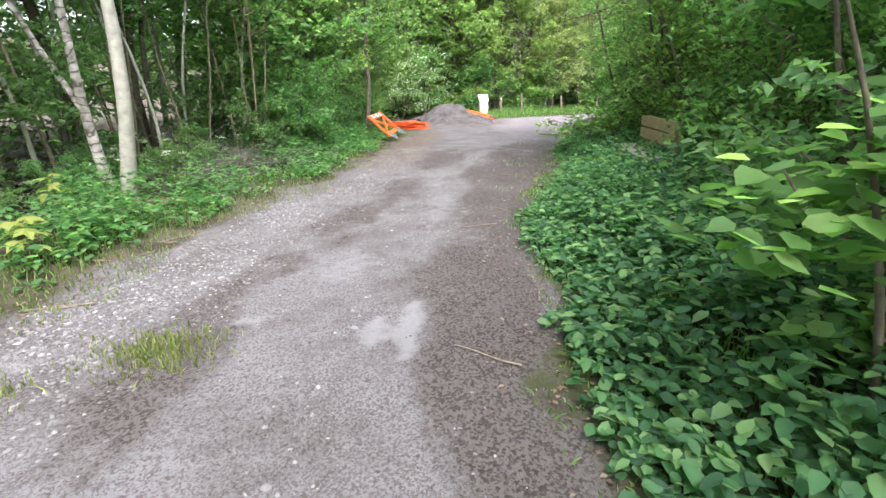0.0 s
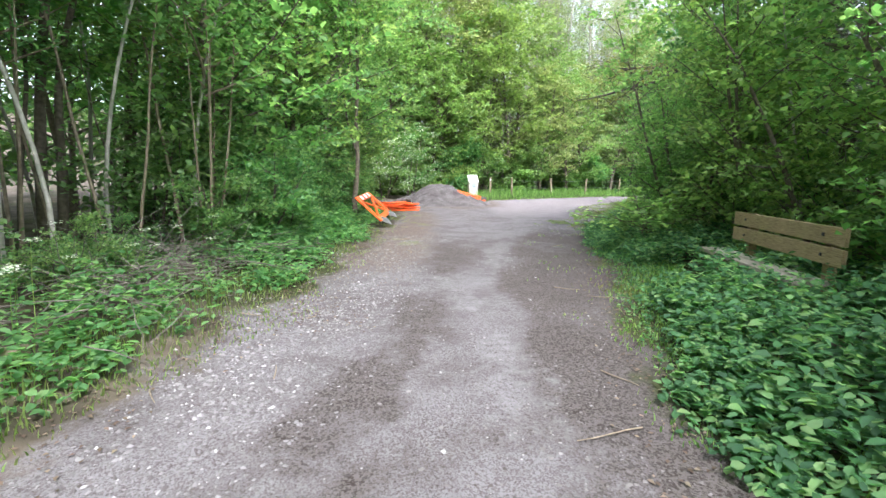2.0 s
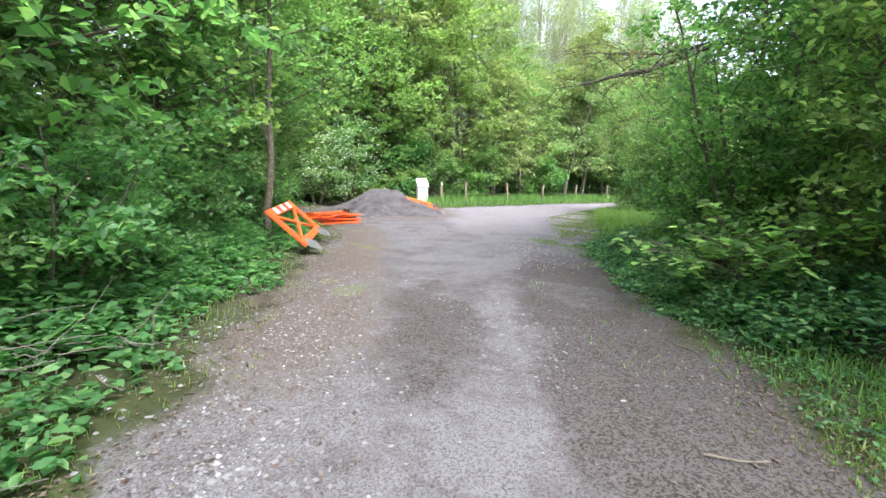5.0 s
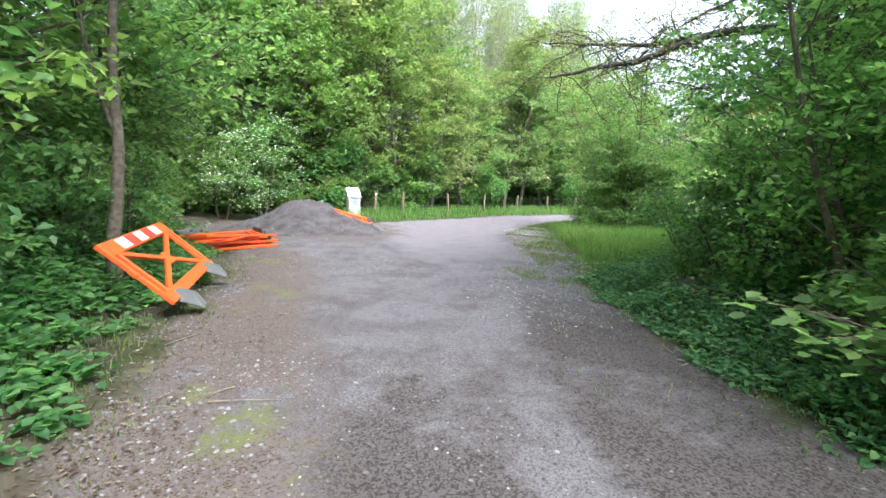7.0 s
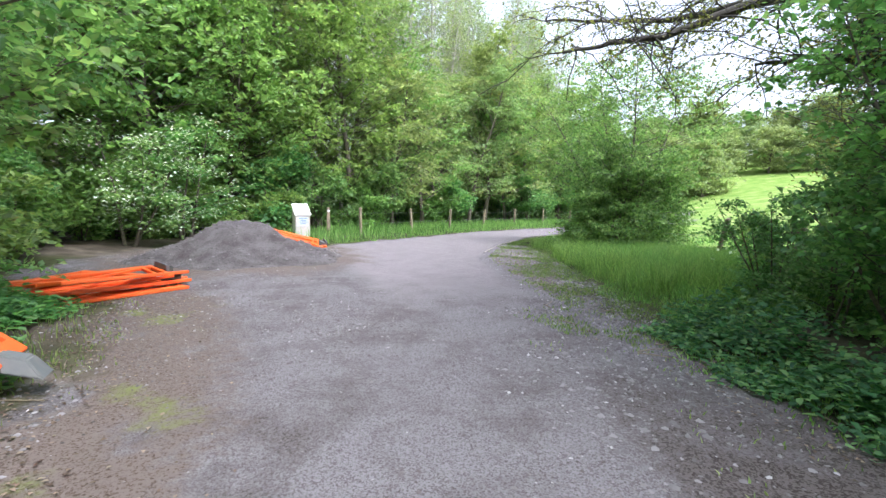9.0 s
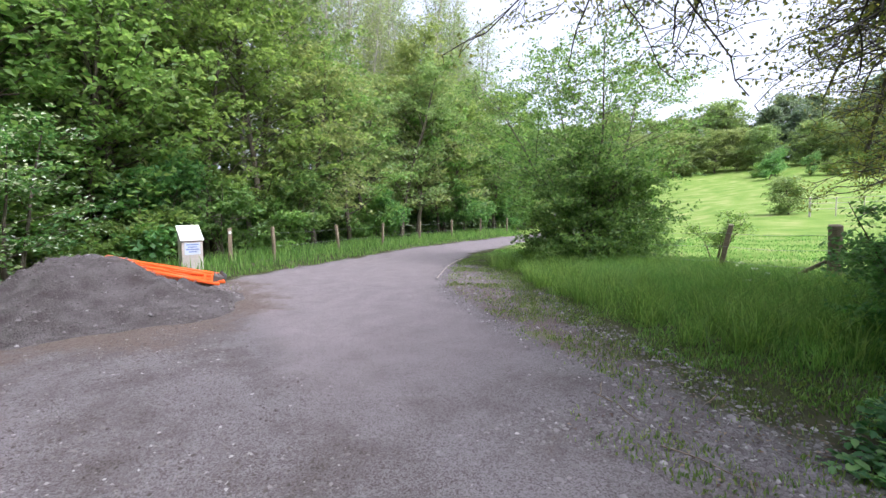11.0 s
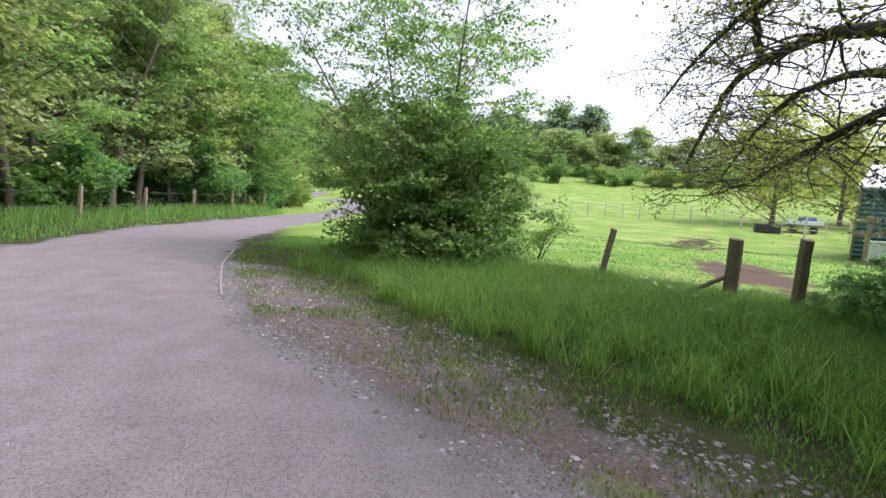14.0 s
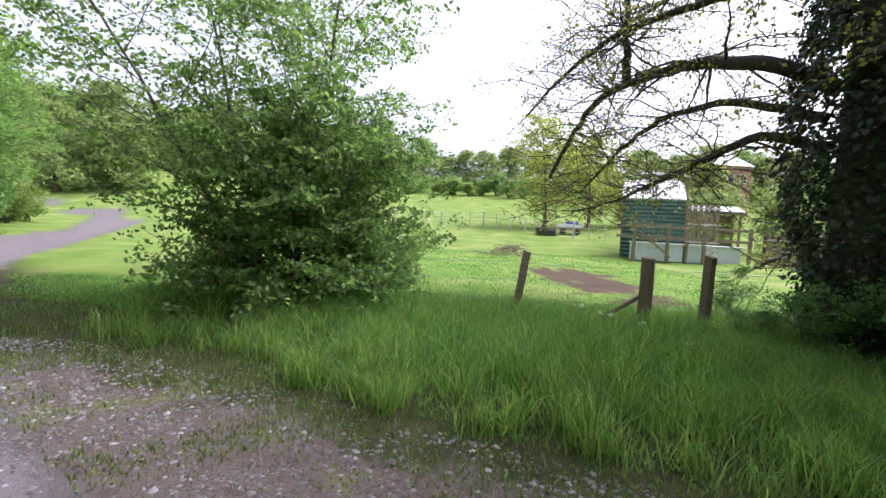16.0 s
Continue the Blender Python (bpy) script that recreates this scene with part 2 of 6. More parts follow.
M_FEATHER = leaf_material("pale_new_leaf", (0.14, 0.19, 0.08), (0.21, 0.27, 0.12), (0.3, 0.36, 0.17), 0.45)
M_BLOSSOM = leaf_material("white_blossom", (0.45, 0.5, 0.4), (0.6, 0.63, 0.55), (0.75, 0.76, 0.7), 0.3)
# distance haze is put into these two leaf colours: paler, the second bluer
M_FAR = leaf_material("hazed_distant_leaf", (0.12, 0.18, 0.06), (0.19, 0.26, 0.09), (0.27, 0.33, 0.13), 0.45)
M_PINE = leaf_material("hazed_conifer_needles", (0.1, 0.155, 0.11), (0.145, 0.205, 0.14), (0.2, 0.26, 0.18), 0.45)
M_GRASS = leaf_material("grass_blade", (0.058, 0.14, 0.022), (0.125, 0.265, 0.041), (0.255, 0.405, 0.09), 0.5)
M_VERGE = leaf_material("pale_verge_grass", (0.08, 0.13, 0.02), (0.15, 0.21, 0.04), (0.24, 0.28, 0.08), 0.4)
M_LITTER = leaf_material("dead_leaf", (0.06, 0.038, 0.021), (0.125, 0.085, 0.05), (0.24, 0.18, 0.115), 0.1, 0.75)
M_BARK = bark_material("brown_bark", (0.07, 0.055, 0.04), (0.19, 0.155, 0.115))
M_BARK_PALE = bark_material("pale_smooth_bark", (0.3, 0.28, 0.23), (0.46, 0.43, 0.36), 12.0, 0.12, 0.2)
M_BIRCH = bark_material("peeling_birch_bark", (0.13, 0.09, 0.065), (0.6, 0.55, 0.49), 9.0, 0.85, 0.1)
M_BARK_DARK = bark_material("dark_oak_bark", (0.035, 0.028, 0.022), (0.1, 0.085, 0.068))
M_TWIG = bark_material("dry_twig", (0.16, 0.12, 0.08), (0.3, 0.24, 0.17))
M_BRUSH = bark_material("grey_dead_brush", (0.1, 0.085, 0.068), (0.21, 0.185, 0.155))
M_BENCH = wood_material("weathered_bench_timber", (0.2, 0.14, 0.07), (0.4, 0.3, 0.16))
M_SEAT = wood_material("grey_bench_timber", (0.2, 0.17, 0.13), (0.36, 0.32, 0.26))
M_POST = wood_material("grey_brown_fence_timber", (0.13, 0.1, 0.062), (0.32, 0.255, 0.17))
M_EDGE = wood_material("bleached_edging_timber", (0.4, 0.36, 0.3), (0.62, 0.57, 0.5))
M_ORANGE = plain_material("orange_plastic", (0.85, 0.12, 0.015), 0.42, dirt=(0.4, 0.1, 0.03), amount=0.4)
M_RED = plain_material("red_reflective_sheet", (0.62, 0.05, 0.03), 0.35)
M_WHITE = plain_material("white_reflective_sheet", (0.8, 0.79, 0.76), 0.35, dirt=(0.45, 0.4, 0.33))
M_RUBBER = plain_material("grey_rubber", (0.12, 0.125, 0.12), 0.75, dirt=(0.25, 0.23, 0.2))
M_BOARD = plain_material("white_painted_board", (0.78, 0.78, 0.74), 0.55, dirt=(0.4, 0.42, 0.33))
M_BLUE = plain_material("blue_print", (0.16, 0.24, 0.5), 0.5)
M_PAPER = plain_material("pale_blue_notice", (0.55, 0.62, 0.72), 0.5)
M_SHEET = plain_material("green_corrugated_steel", (0.07, 0.16, 0.13), 0.5, 0.2, dirt=(0.12, 0.11, 0.08))
M_ROOF = plain_material("pale_roof_sheet", (0.72, 0.76, 0.8), 0.45, dirt=(0.45, 0.45, 0.42))
M_TANK = plain_material("galvanised_tank", (0.62, 0.68, 0.74), 0.45, 0.1, dirt=(0.4, 0.38, 0.34))
M_BRICK = plain_material("red_brickwork", (0.36, 0.19, 0.13), 0.85, dirt=(0.22, 0.13, 0.1), scale=3.0)
M_GLASS = plain_material("dark_window_glass", (0.03, 0.04, 0.05), 0.12, amount=0.1)
M_BLACK = plain_material("black_plastic", (0.025, 0.027, 0.03), 0.45)
M_BLUEBOX = plain_material("blue_plastic", (0.03, 0.09, 0.42), 0.4)
M_WIRE = plain_material("galvanised_wire", (0.4, 0.4, 0.39), 0.45, 0.8)


def stone_material(name, tones):
    m, n, l, p = material(name)
    geo = n.new("ShaderNodeNewGeometry")
    r = ramp(n, list(zip((0.0, 0.5, 0.93, 1.0), tones)))
    l.new(geo.outputs["Random Per Island"], r.inputs[0])
    l.new(r.outputs[0], p.inputs["Base Color"])
    p.inputs["Roughness"].default_value = 0.85
    f = tex(n, l, "Noise", 120.0, 3.0)
    bump(n, l, p, f.outputs[0], 0.4, 0.003)
    return m


def ground_material():
    """Gravel track, smooth bound path, soil, grass and hay field, blended by surface masks."""
    m, n, l, p = material("woodland_track_ground")

    def mask(name):
        a = n.new("ShaderNodeAttribute")
        a.attribute_name = name
        if name in ("bound", "field", "turf"):
            return a.outputs["Fac"]
        inv = n.new("ShaderNodeMath")
        inv.operation = "SUBTRACT"
        inv.inputs[0].default_value = 1.0
        l.new(a.outputs["Fac"], inv.inputs[1])
        both = n.new("ShaderNodeMath")
        both.operation = "MULTIPLY"
        l.new(a.outputs["Fac"], both.inputs[0])
        l.new(inv.outputs[0], both.inputs[1])
        e = n.new("ShaderNodeMath")
        e.operation = "SUBTRACT"
        l.new(grain.outputs[0], e.inputs[0])
        e.inputs[1].default_value = 0.5
        amp = n.new("ShaderNodeMath")
        amp.operation = "MULTIPLY"
        l.new(both.outputs[0], amp.inputs[0])
        l.new(e.outputs[0], amp.inputs[1])
        add = n.new("ShaderNodeMath")
        add.operation = "MULTIPLY_ADD"
        l.new(amp.outputs[0], add.inputs[0])
        add.inputs[1].default_value = 6.5
        l.new(a.outputs["Fac"], add.inputs[2])
        edge = n.new("ShaderNodeMapRange")
        edge.interpolation_type = "SMOOTHSTEP"
        edge.inputs[1].default_value, edge.inputs[2].default_value = 0.2, 0.8
        if name in ("mud", "pale"):
            edge.inputs[4].default_value = 0.85 if name == "mud" else 0.66
        l.new(add.outputs[0], edge.inputs[0])
        return edge.outputs[0]

    grain = tex(n, l, "Noise", 7.0, 9.0)
    grain.inputs["Roughness"].default_value = 0.75

    big = tex(n, l, "Noise", 0.55, 5.0)
    mid = tex(n, l, "Noise", 2.4, 6.0)
    grit = tex(n, l, "Voronoi", 75.0)
    grit2 = tex(n, l, "Voronoi", 105.0)
    fine = tex(n, l, "Noise", 60.0, 6.0)
    pebble = ramp(n, [(0.0, (0.055, 0.046, 0.043)), (0.5, (0.105, 0.091, 0.089)), (0.85, (0.138, 0.122, 0.12)), (1.0, (0.21, 0.192, 0.19))])
    sep = n.new("ShaderNodeSeparateColor")
    l.new(grit.outputs["Color"], sep.inputs[0])
    l.new(sep.outputs[0], pebble.inputs[0])
    dust = ramp(n, [(0.35, (0.072, 0.056, 0.05)), (0.65, (0.122, 0.104, 0.102))])
    l.new(mid.outputs[0], dust.inputs[0])
    half = n.new("ShaderNodeMapRange")
    half.inputs[1].default_value, half.inputs[2].default_value = 0.35, 0.65
    half.inputs[3].default_value, half.inputs[4].default_value = 0.25, 0.8
    l.new(big.outputs[0], half.inputs[0])
    gravel = mix_rgb(n, l, half.outputs[0], pebble.outputs[0], dust.outputs[0])
    gravel = mix_rgb(n, l, 0.22, gravel, fine.outputs[0], "OVERLAY")
    sep2 = n.new("ShaderNodeSeparateColor")
    l.new(grit2.outputs["Color"], sep2.inputs[0])
    pale_bit = ramp(n, [(0.9, (0, 0, 0)), (0.97, (0.75, 0.75, 0.75))])
    l.new(sep2.outputs[1], pale_bit.inputs[0])
    dark_bit = ramp(n, [(0.8, (0, 0, 0)), (0.95, (0.35, 0.35, 0.35))])
    l.new(sep2.outputs[2], dark_bit.inputs[0])
    gravel = mix_rgb(n, l, dark_bit.outputs[0], gravel, (0.06, 0.051, 0.051))
    gravel = mix_rgb(n, l, pale_bit.outputs[0], gravel, (0.215, 0.2, 0.207))
    worn = tex(n, l, "Noise", 1.15, 7.0)
    worn.inputs["Roughness"].default_value = 0.7
    brown = ramp(n, [(0.47, (0, 0, 0)), (0.66, (0.72, 0.72, 0.72))])
    l.new(worn.outputs[0], brown.inputs[0])
    clay = ramp(n, [(0.0, (0.02, 0.014, 0.011)), (0.8, (0.042, 0.031, 0.026)), (1.0, (0.105, 0.09, 0.083))])
    l.new(sep.outputs[1], clay.inputs[0])
    gravel = mix_rgb(n, l, brown.outputs[0], gravel, clay.outputs[0])
    hog = ramp(n, [(0.0, (0.105, 0.087, 0.085)), (0.6, (0.148, 0.126, 0.126)), (1.0, (0.235, 0.208, 0.208))])
    l.new(sep2.outputs[0], hog.inputs[0])
    bound = mix_rgb(n, l, 0.35, hog.outputs[0], mid.outputs[0], "SOFT_LIGHT")
    soil = ramp(n, [(0.3, (0.06, 0.047, 0.036)), (0.7, (0.16, 0.128, 0.1))])
    l.new(mid.outputs[0], soil.inputs[0])
    turf = ramp(n, [(0.3, (0.04, 0.042, 0.02)), (0.7, (0.066, 0.074, 0.028))])
    l.new(mid.outputs[0], turf.inputs[0])
    earth = mix_rgb(n, l, mask("turf"), soil.outputs[0], turf.outputs[0])
    hay = ramp(n, [(0.3, (0.12, 0.215, 0.035)), (0.52, (0.185, 0.272, 0.056)), (0.74, (0.3, 0.322, 0.12))])
    l.new(big.outputs[0], hay.inputs[0])
    earth = mix_rgb(n, l, mask("field"), earth, hay.outputs[0])
    earth = mix_rgb(n, l, mask("bare"), earth, (0.105, 0.074, 0.05))
    loam = ramp(n, [(0.2, (0.045, 0.03, 0.022)), (0.55, (0.088, 0.063, 0.05)), (0.9, (0.15, 0.121, 0.104))])
    l.new(sep.outputs[2], loam.inputs[0])
    surf = mix_rgb(n, l, mask("bound"), gravel, bound)
    surf = mix_rgb(n, l, mask("mud"), surf, clay.outputs[0])
    surf = mix_rgb(n, l, mask("loam"), surf, loam.outputs[0])
    surf = mix_rgb(n, l, mask("tuft"), surf, (0.15, 0.165, 0.055))
    surf = mix_rgb(n, l, mask("pale"), surf, (0.27, 0.255, 0.26))
    col = mix_rgb(n, l, mask("track"), earth, surf)
    l.new(col, p.inputs["Base Color"])
    p.inputs["Roughness"].default_value = 0.9
    p.inputs["Specular IOR Level"].default_value = 0.1
    hsum = n.new("ShaderNodeMath")
    hsum.operation = "MULTIPLY_ADD"
    l.new(sep.outputs[1], hsum.inputs[0])
    hsum.inputs[1].default_value = 0.7
    l.new(fine.outputs[0], hsum.inputs[2])
    bump(n, l, p, hsum.outputs[0], 0.42, 0.014)
    return m


def mound_material():
    m, n, l, p = material("grey_planings")
    a = tex(n, l, "Noise", 2.6, 9.0)
    b = tex(n, l, "Voronoi", 48.0)
    f = tex(n, l, "Noise", 40.0, 6.0)
    r = ramp(n, [(0.3, (0.09, 0.073, 0.068)), (0.7, (0.2, 0.177, 0.173))])
    l.new(a.outputs[0], r.inputs[0])
    c = mix_rgb(n, l, 0.5, r.outputs[0], f.outputs[0], "OVERLAY")
    l.new(c, p.inputs["Base Color"])
    p.inputs["Roughness"].default_value = 0.95
    bump(n, l, p, b.outputs[0], 1.0, 0.035)
    return m


# ---- the plan: track, bound path, heights ----
TRACK = [(-1.6, -60), (-0.9, 0), (-0.26, 6.7), (-0.1, 8.5), (0.3, 10.2), (0.55, 12.2), (0.7, 15), (0.8, 17), (1.0, 19.5), (0.9, 22), (-0.7, 23.2),
         (-1.4, 26), (0, 29.5), (3, 29.8), (5.0, 29.7), (8.2, 32), (14, 36), (22, 39.6), (29.4, 42.6), (40, 48.5), (54, 59), (60, 72), (52, 90),
         (55, 91), (64, 74), (58, 57), (42, 46), (30, 40.3), (24.5, 37.4), (18, 34.2), (14, 31.8), (11.2, 29.2), (10.6, 27.4), (9.6, 25.1),
         (8.9, 23.8), (8.2, 22.3), (7.6, 21.2), (6.75, 19.3), (6, 17.5), (5.4, 15.5), (5.0, 14), (4.7, 12.5), (3.95, 10.5), (3.4, 8.2), (3.3, 5.5), (2.9, 0), (2.4, -60)]
BOUND = [(4.1, 20.2), (6.3, 20), (7.3, 23), (8.2, 25.5), (9.3, 27), (10.9, 29), (14, 31.8), (18, 34.2), (24.5, 37.4), (30, 40.3), (42, 46), (58, 57), (64, 74),
         (60, 72), (54, 59), (40, 48.5), (29.4, 42.6), (22, 39.6), (14, 36), (8.2, 32), (5.0, 29.7), (4.7, 26.5)]


def inside(poly, x, y):
    """Signed distance to a polygon, positive inside."""
    x, y = np.asarray(x, float), np.asarray(y, float)
    best = np.full(x.shape, 1e9)
    odd = np.zeros(x.shape, bool)
    for (ax, ay), (bx, by) in zip(poly, poly[1:] + poly[:1]):
        dx, dy = bx - ax, by - ay
        t = np.clip(((x - ax) * dx + (y - ay) * dy) / (dx * dx + dy * dy), 0, 1)
        best = np.minimum(best, np.hypot(x - ax - t * dx, y - ay - t * dy))
        cross = (ay > y) != (by > y)
        odd ^= cross & (x < (bx - ax) * (y - ay) / (by - ay + 1e-12) + ax)
    return np.where(odd, best, -best)


def wob(x, y, f, seed=0.0):
    return (np.sin(x * f + 1.3 + seed) * np.cos(y * f * 0.83 + seed * 2.1) + 0.6 * np.sin(x * f * 1.9 + y * f * 1.4 + seed * 3.7) + 0.4 * np.cos(x * f * 3.1 - y * f * 2.7 + seed)) / 2.0


def height(x, y, d=None):
    x, y = np.asarray(x, float), np.asarray(y, float)
    if d is None:
        d = inside(TRACK, x, y)
    out = sm(0.0, 1.4, -d)
    r = np.hypot(x - 8, y - 24)
    start = 18 + 42 * sm(15, 45, np.degrees(np.arctan2(y - 24, x - 8)))
    hill = 11.5 * np.clip((r - start) / (116 - start), 0, 1.15) ** 1.6
    return out * (0.1 + 0.07 * wob(x, y, 0.9)) + (1 - out) * 0.012 * wob(x, y, 1.7, 2.0) + hill


def z_at(x, y):
    return float(height(np.array([x]), np.array([y]))[0])


def axis(lo, hi, step, far):
    a = list(np.arange(lo, hi, step))
    s, v = step, hi
    while v < far:
        s *= 1.13
        a.append(v)
        v += s
    a.append(far)
    s, v, b = step, lo, []
    while v > -far:
        s *= 1.13
        v -= s
        b.append(max(v, -far))
    return np.array(b[::-1] + a)


PATCHES = ((2.33, 5.65, 0.13, 0.34, 0.95), (2.1, 5.55, 0.1, 0.2, 0.8), (1.26, 5.74, 0.13, 0.1, 0.7), (1.7, 6.8, 0.3, 0.5, 0.45), (2.94, 12.94, 0.2, 0.42, 0.4), (2.5, 8.6, 0.35, 1.2, 0.4), (0.1, 4.9, 0.3, 0.6, 0.6), (2.3, 10.6, 0.3, 0.6, 0.4))


def build_ground():
    gx, gy = axis(-3.5, 15.0, 0.11, 900), axis(2.0, 33.0, 0.11, 900)
    X, Y = np.meshgrid(gx, gy)
    x, y = X.ravel(), Y.ravel()
    d = inside(TRACK, x, y)
    z = height(x, y, d)
    nx, ny = len(gx), len(gy)
    i = (np.arange(ny - 1)[:, None] * nx + np.arange(nx - 1)[None, :]).ravel()
    me = fast_mesh("ground", np.stack([x, y, z], 1), np.stack([i, i + 1, i + nx + 1, i + nx], 1), ground_material(), True)
    edge = 0.28 * wob(x, y, 2.3) + 0.15 * wob(x, y, 6.5, 1.0)
    track = sm(-0.35, 0.35, d + edge)
    db = inside(BOUND, x, y)
    bound = sm(-0.25, 0.35, db + 0.25 * edge) * sm(19.5, 24.0, y)
    fld = sm(0.0, 1.5, (x - 13.3) - 0.9 * np.maximum(0, y - 30)) * sm(9, 12, y + 0.15 * x)
    fld = np.maximum(fld, sm(26, 32, x - 0.4 * np.maximum(0, y - 44)))
    turf = sm(-0.1, 0.6, wob(x, y, 0.7, 4.0) + 0.9 * sm(0.0, 1.0, 1.6 + d) * (0.55 + 0.45 * sm(1.5, 3.0, x)) + 0.8 * sm(6, 9, x))
    left = x - np.interp(y, [0, 6.7, 8.5, 10.2, 12.2, 15, 17], [-0.9, -0.26, -0.1, 0.3, 0.55, 0.7, 0.8])
    right = np.interp(y, [0, 5.5, 8.2, 10.5, 12.5, 14, 15.5, 17.5], [2.9, 3.3, 3.4, 3.95, 4.7, 5.0, 5.4, 6.0]) - x
    patchy = sm(-0.8, 0.3, wob(x, y, 1.5, 3.3) + 0.5 * wob(x, y, 4.1, 1.0))
    mud = 0.75 * sm(0.55, 0.15, np.abs(left - 1.45 + 0.2 * wob(x, y, 1.1, 2.0))) * sm(15, 9, y) * patchy
    mud = np.maximum(mud, 0.95 * sm(1.15, 0.6, right - 0.8 * sm(9, 11.5, y) * sm(19, 15, y) + 0.35 * wob(x, y, 1.2, 4.0)) * sm(20, 15, y) * sm(-0.1, 0.3, d) * (0.6 + 0.4 * patchy))
    mud = np.maximum(mud, 0.8 * sm(1.3, 0.3, np.hypot((x - 2.35) / 0.75, (y - 13.9) / 2.1) + 0.35 * wob(x, y, 2.1, 3.0) + 0.2 * wob(x, y, 6.0)))
    mud = np.maximum(mud, 0.5 * sm(0.1, 0.7, wob(x, y, 1.1, 9.0) + 0.45 * wob(x, y, 3.7, 2.0)) * sm(22, 16, y) * sm(5, 9, y) * sm(0.0, 0.5, d))
    mud = np.maximum(mud, 0.8 * sm(0.95, 0.25, d) * sm(-0.5, 0.3, wob(x, y, 1.3, 6.0) + 0.25) * sm(21, 14, y) * sm(1.5, 2.5, x))
    pale = np.zeros_like(x)
    for px, py, rx, ry, k in PATCHES:
        pale = np.maximum(pale, k * sm(1.25, 0.55, np.hypot((x - px) / rx, (y - py) / ry) + 0.5 * wob(x, y, 7.0, px)))
    bare = 0.95 * sm(1.2, 0.5, np.hypot((x - 19.5) / 4.2, (y - 19.3) / 1.5) + 0.55 * wob(x, y, 2.7) + 0.3 * wob(x, y, 7.0)) + 0.7 * sm(1.2, 0.5, np.hypot((x - 14.6) / 1.6, (y - 18.8) / 1.3) + 0.3 * wob(x, y, 3.1))
    shoulder = sm(0.1, -0.4, db) * sm(18, 22, y) * sm(3, 5, x) * sm(2.6, 1.4, d)
    tuft = 0.55 * shoulder * sm(0.1, 0.7, -0.4 * sm(0.6, 1.4, d) + 0.35 * sm(24.5, 26.5, y) + wob(x, y, 2.9, 5.0) + 0.3 * wob(x, y, 7.0))
    loam = 0.75 * shoulder * sm(-1.5, -0.4, wob(x, y, 1.9, 7.0) + 0.3 * wob(x, y, 5.0))
    side = sm(2.0, 0.5, d) * sm(-0.4, 0.1, d) * sm(10.5, 14, y) * sm(24.5, 22.5, y) * sm(3.2, 2.2, x)
    loam = np.maximum(loam, 0.95 * side * sm(-1.1, -0.1, wob(x, y, 1.7, 2.0) + 0.4 * wob(x, y, 4.9, 1.0)))
    loam = np.maximum(loam, 0.9 * sm(1.85, 0.95, np.hypot((x - 2.4) / 2.15, (y - 27.75) / 2.75) + 0.22 * wob(x, y, 2.4, 1.0) + 0.12 * wob(x, y, 6.1)))
    tuft = np.maximum(tuft, 0.55 * side * sm(0.15, 0.7, wob(x, y, 2.3, 6.0) + 0.3 * wob(x, y, 6.3)))
    for name, v in (("loam", loam), ("tuft", tuft), ("bare", np.minimum(bare, 1)), ("track", track), ("bound", bound), ("field", fld), ("turf", turf), ("mud", mud), ("pale", pale)):
        a = me.attributes.new(name, "FLOAT", "POINT")
        a.data.foreach_set("value", v.astype(np.float32))
    ob = new("ground", me)
    return tagged(ob, "gravel woodland track with soil verges and grass field", "ground", kind="structure")


build_ground()


# ---- trees ----
def curve_pts(p0, way, length, n, bend, rng, wobble=0.05):
    pts = [np.array(p0, float)]
    w = np.array(way, float)
    w /= np.linalg.norm(w)
    for k in range(n):
        w = w + np.array([0, 0, bend / n]) + rng.normal(size=3) * wobble
        w /= np.linalg.norm(w)
        pts.append(pts[-1] + w * length / n)
    return np.array(pts)


def sprays(rng, tips, leaves, clump):
    """Places of leaves in flat, slightly drooping sprays round the twig ends."""
    n = len(tips)
    tilt = np.stack([rng.normal(size=n) * 0.3, rng.normal(size=n) * 0.3], 1)
    wide = clump * rng.uniform(0.9, 1.9, n)
    pick = rng.integers(0, n, leaves)
    a = rng.uniform(0, 2 * np.pi, leaves)
    q = np.sqrt(rng.random(leaves)) * wide[pick]
    dx, dy = np.cos(a) * q, np.sin(a) * q
    dz = dx * tilt[pick, 0] + dy * tilt[pick, 1] - 0.28 * q + rng.normal(size=leaves) * clump * 0.13
    return tips[pick] + np.stack([dx, dy, dz], 1)


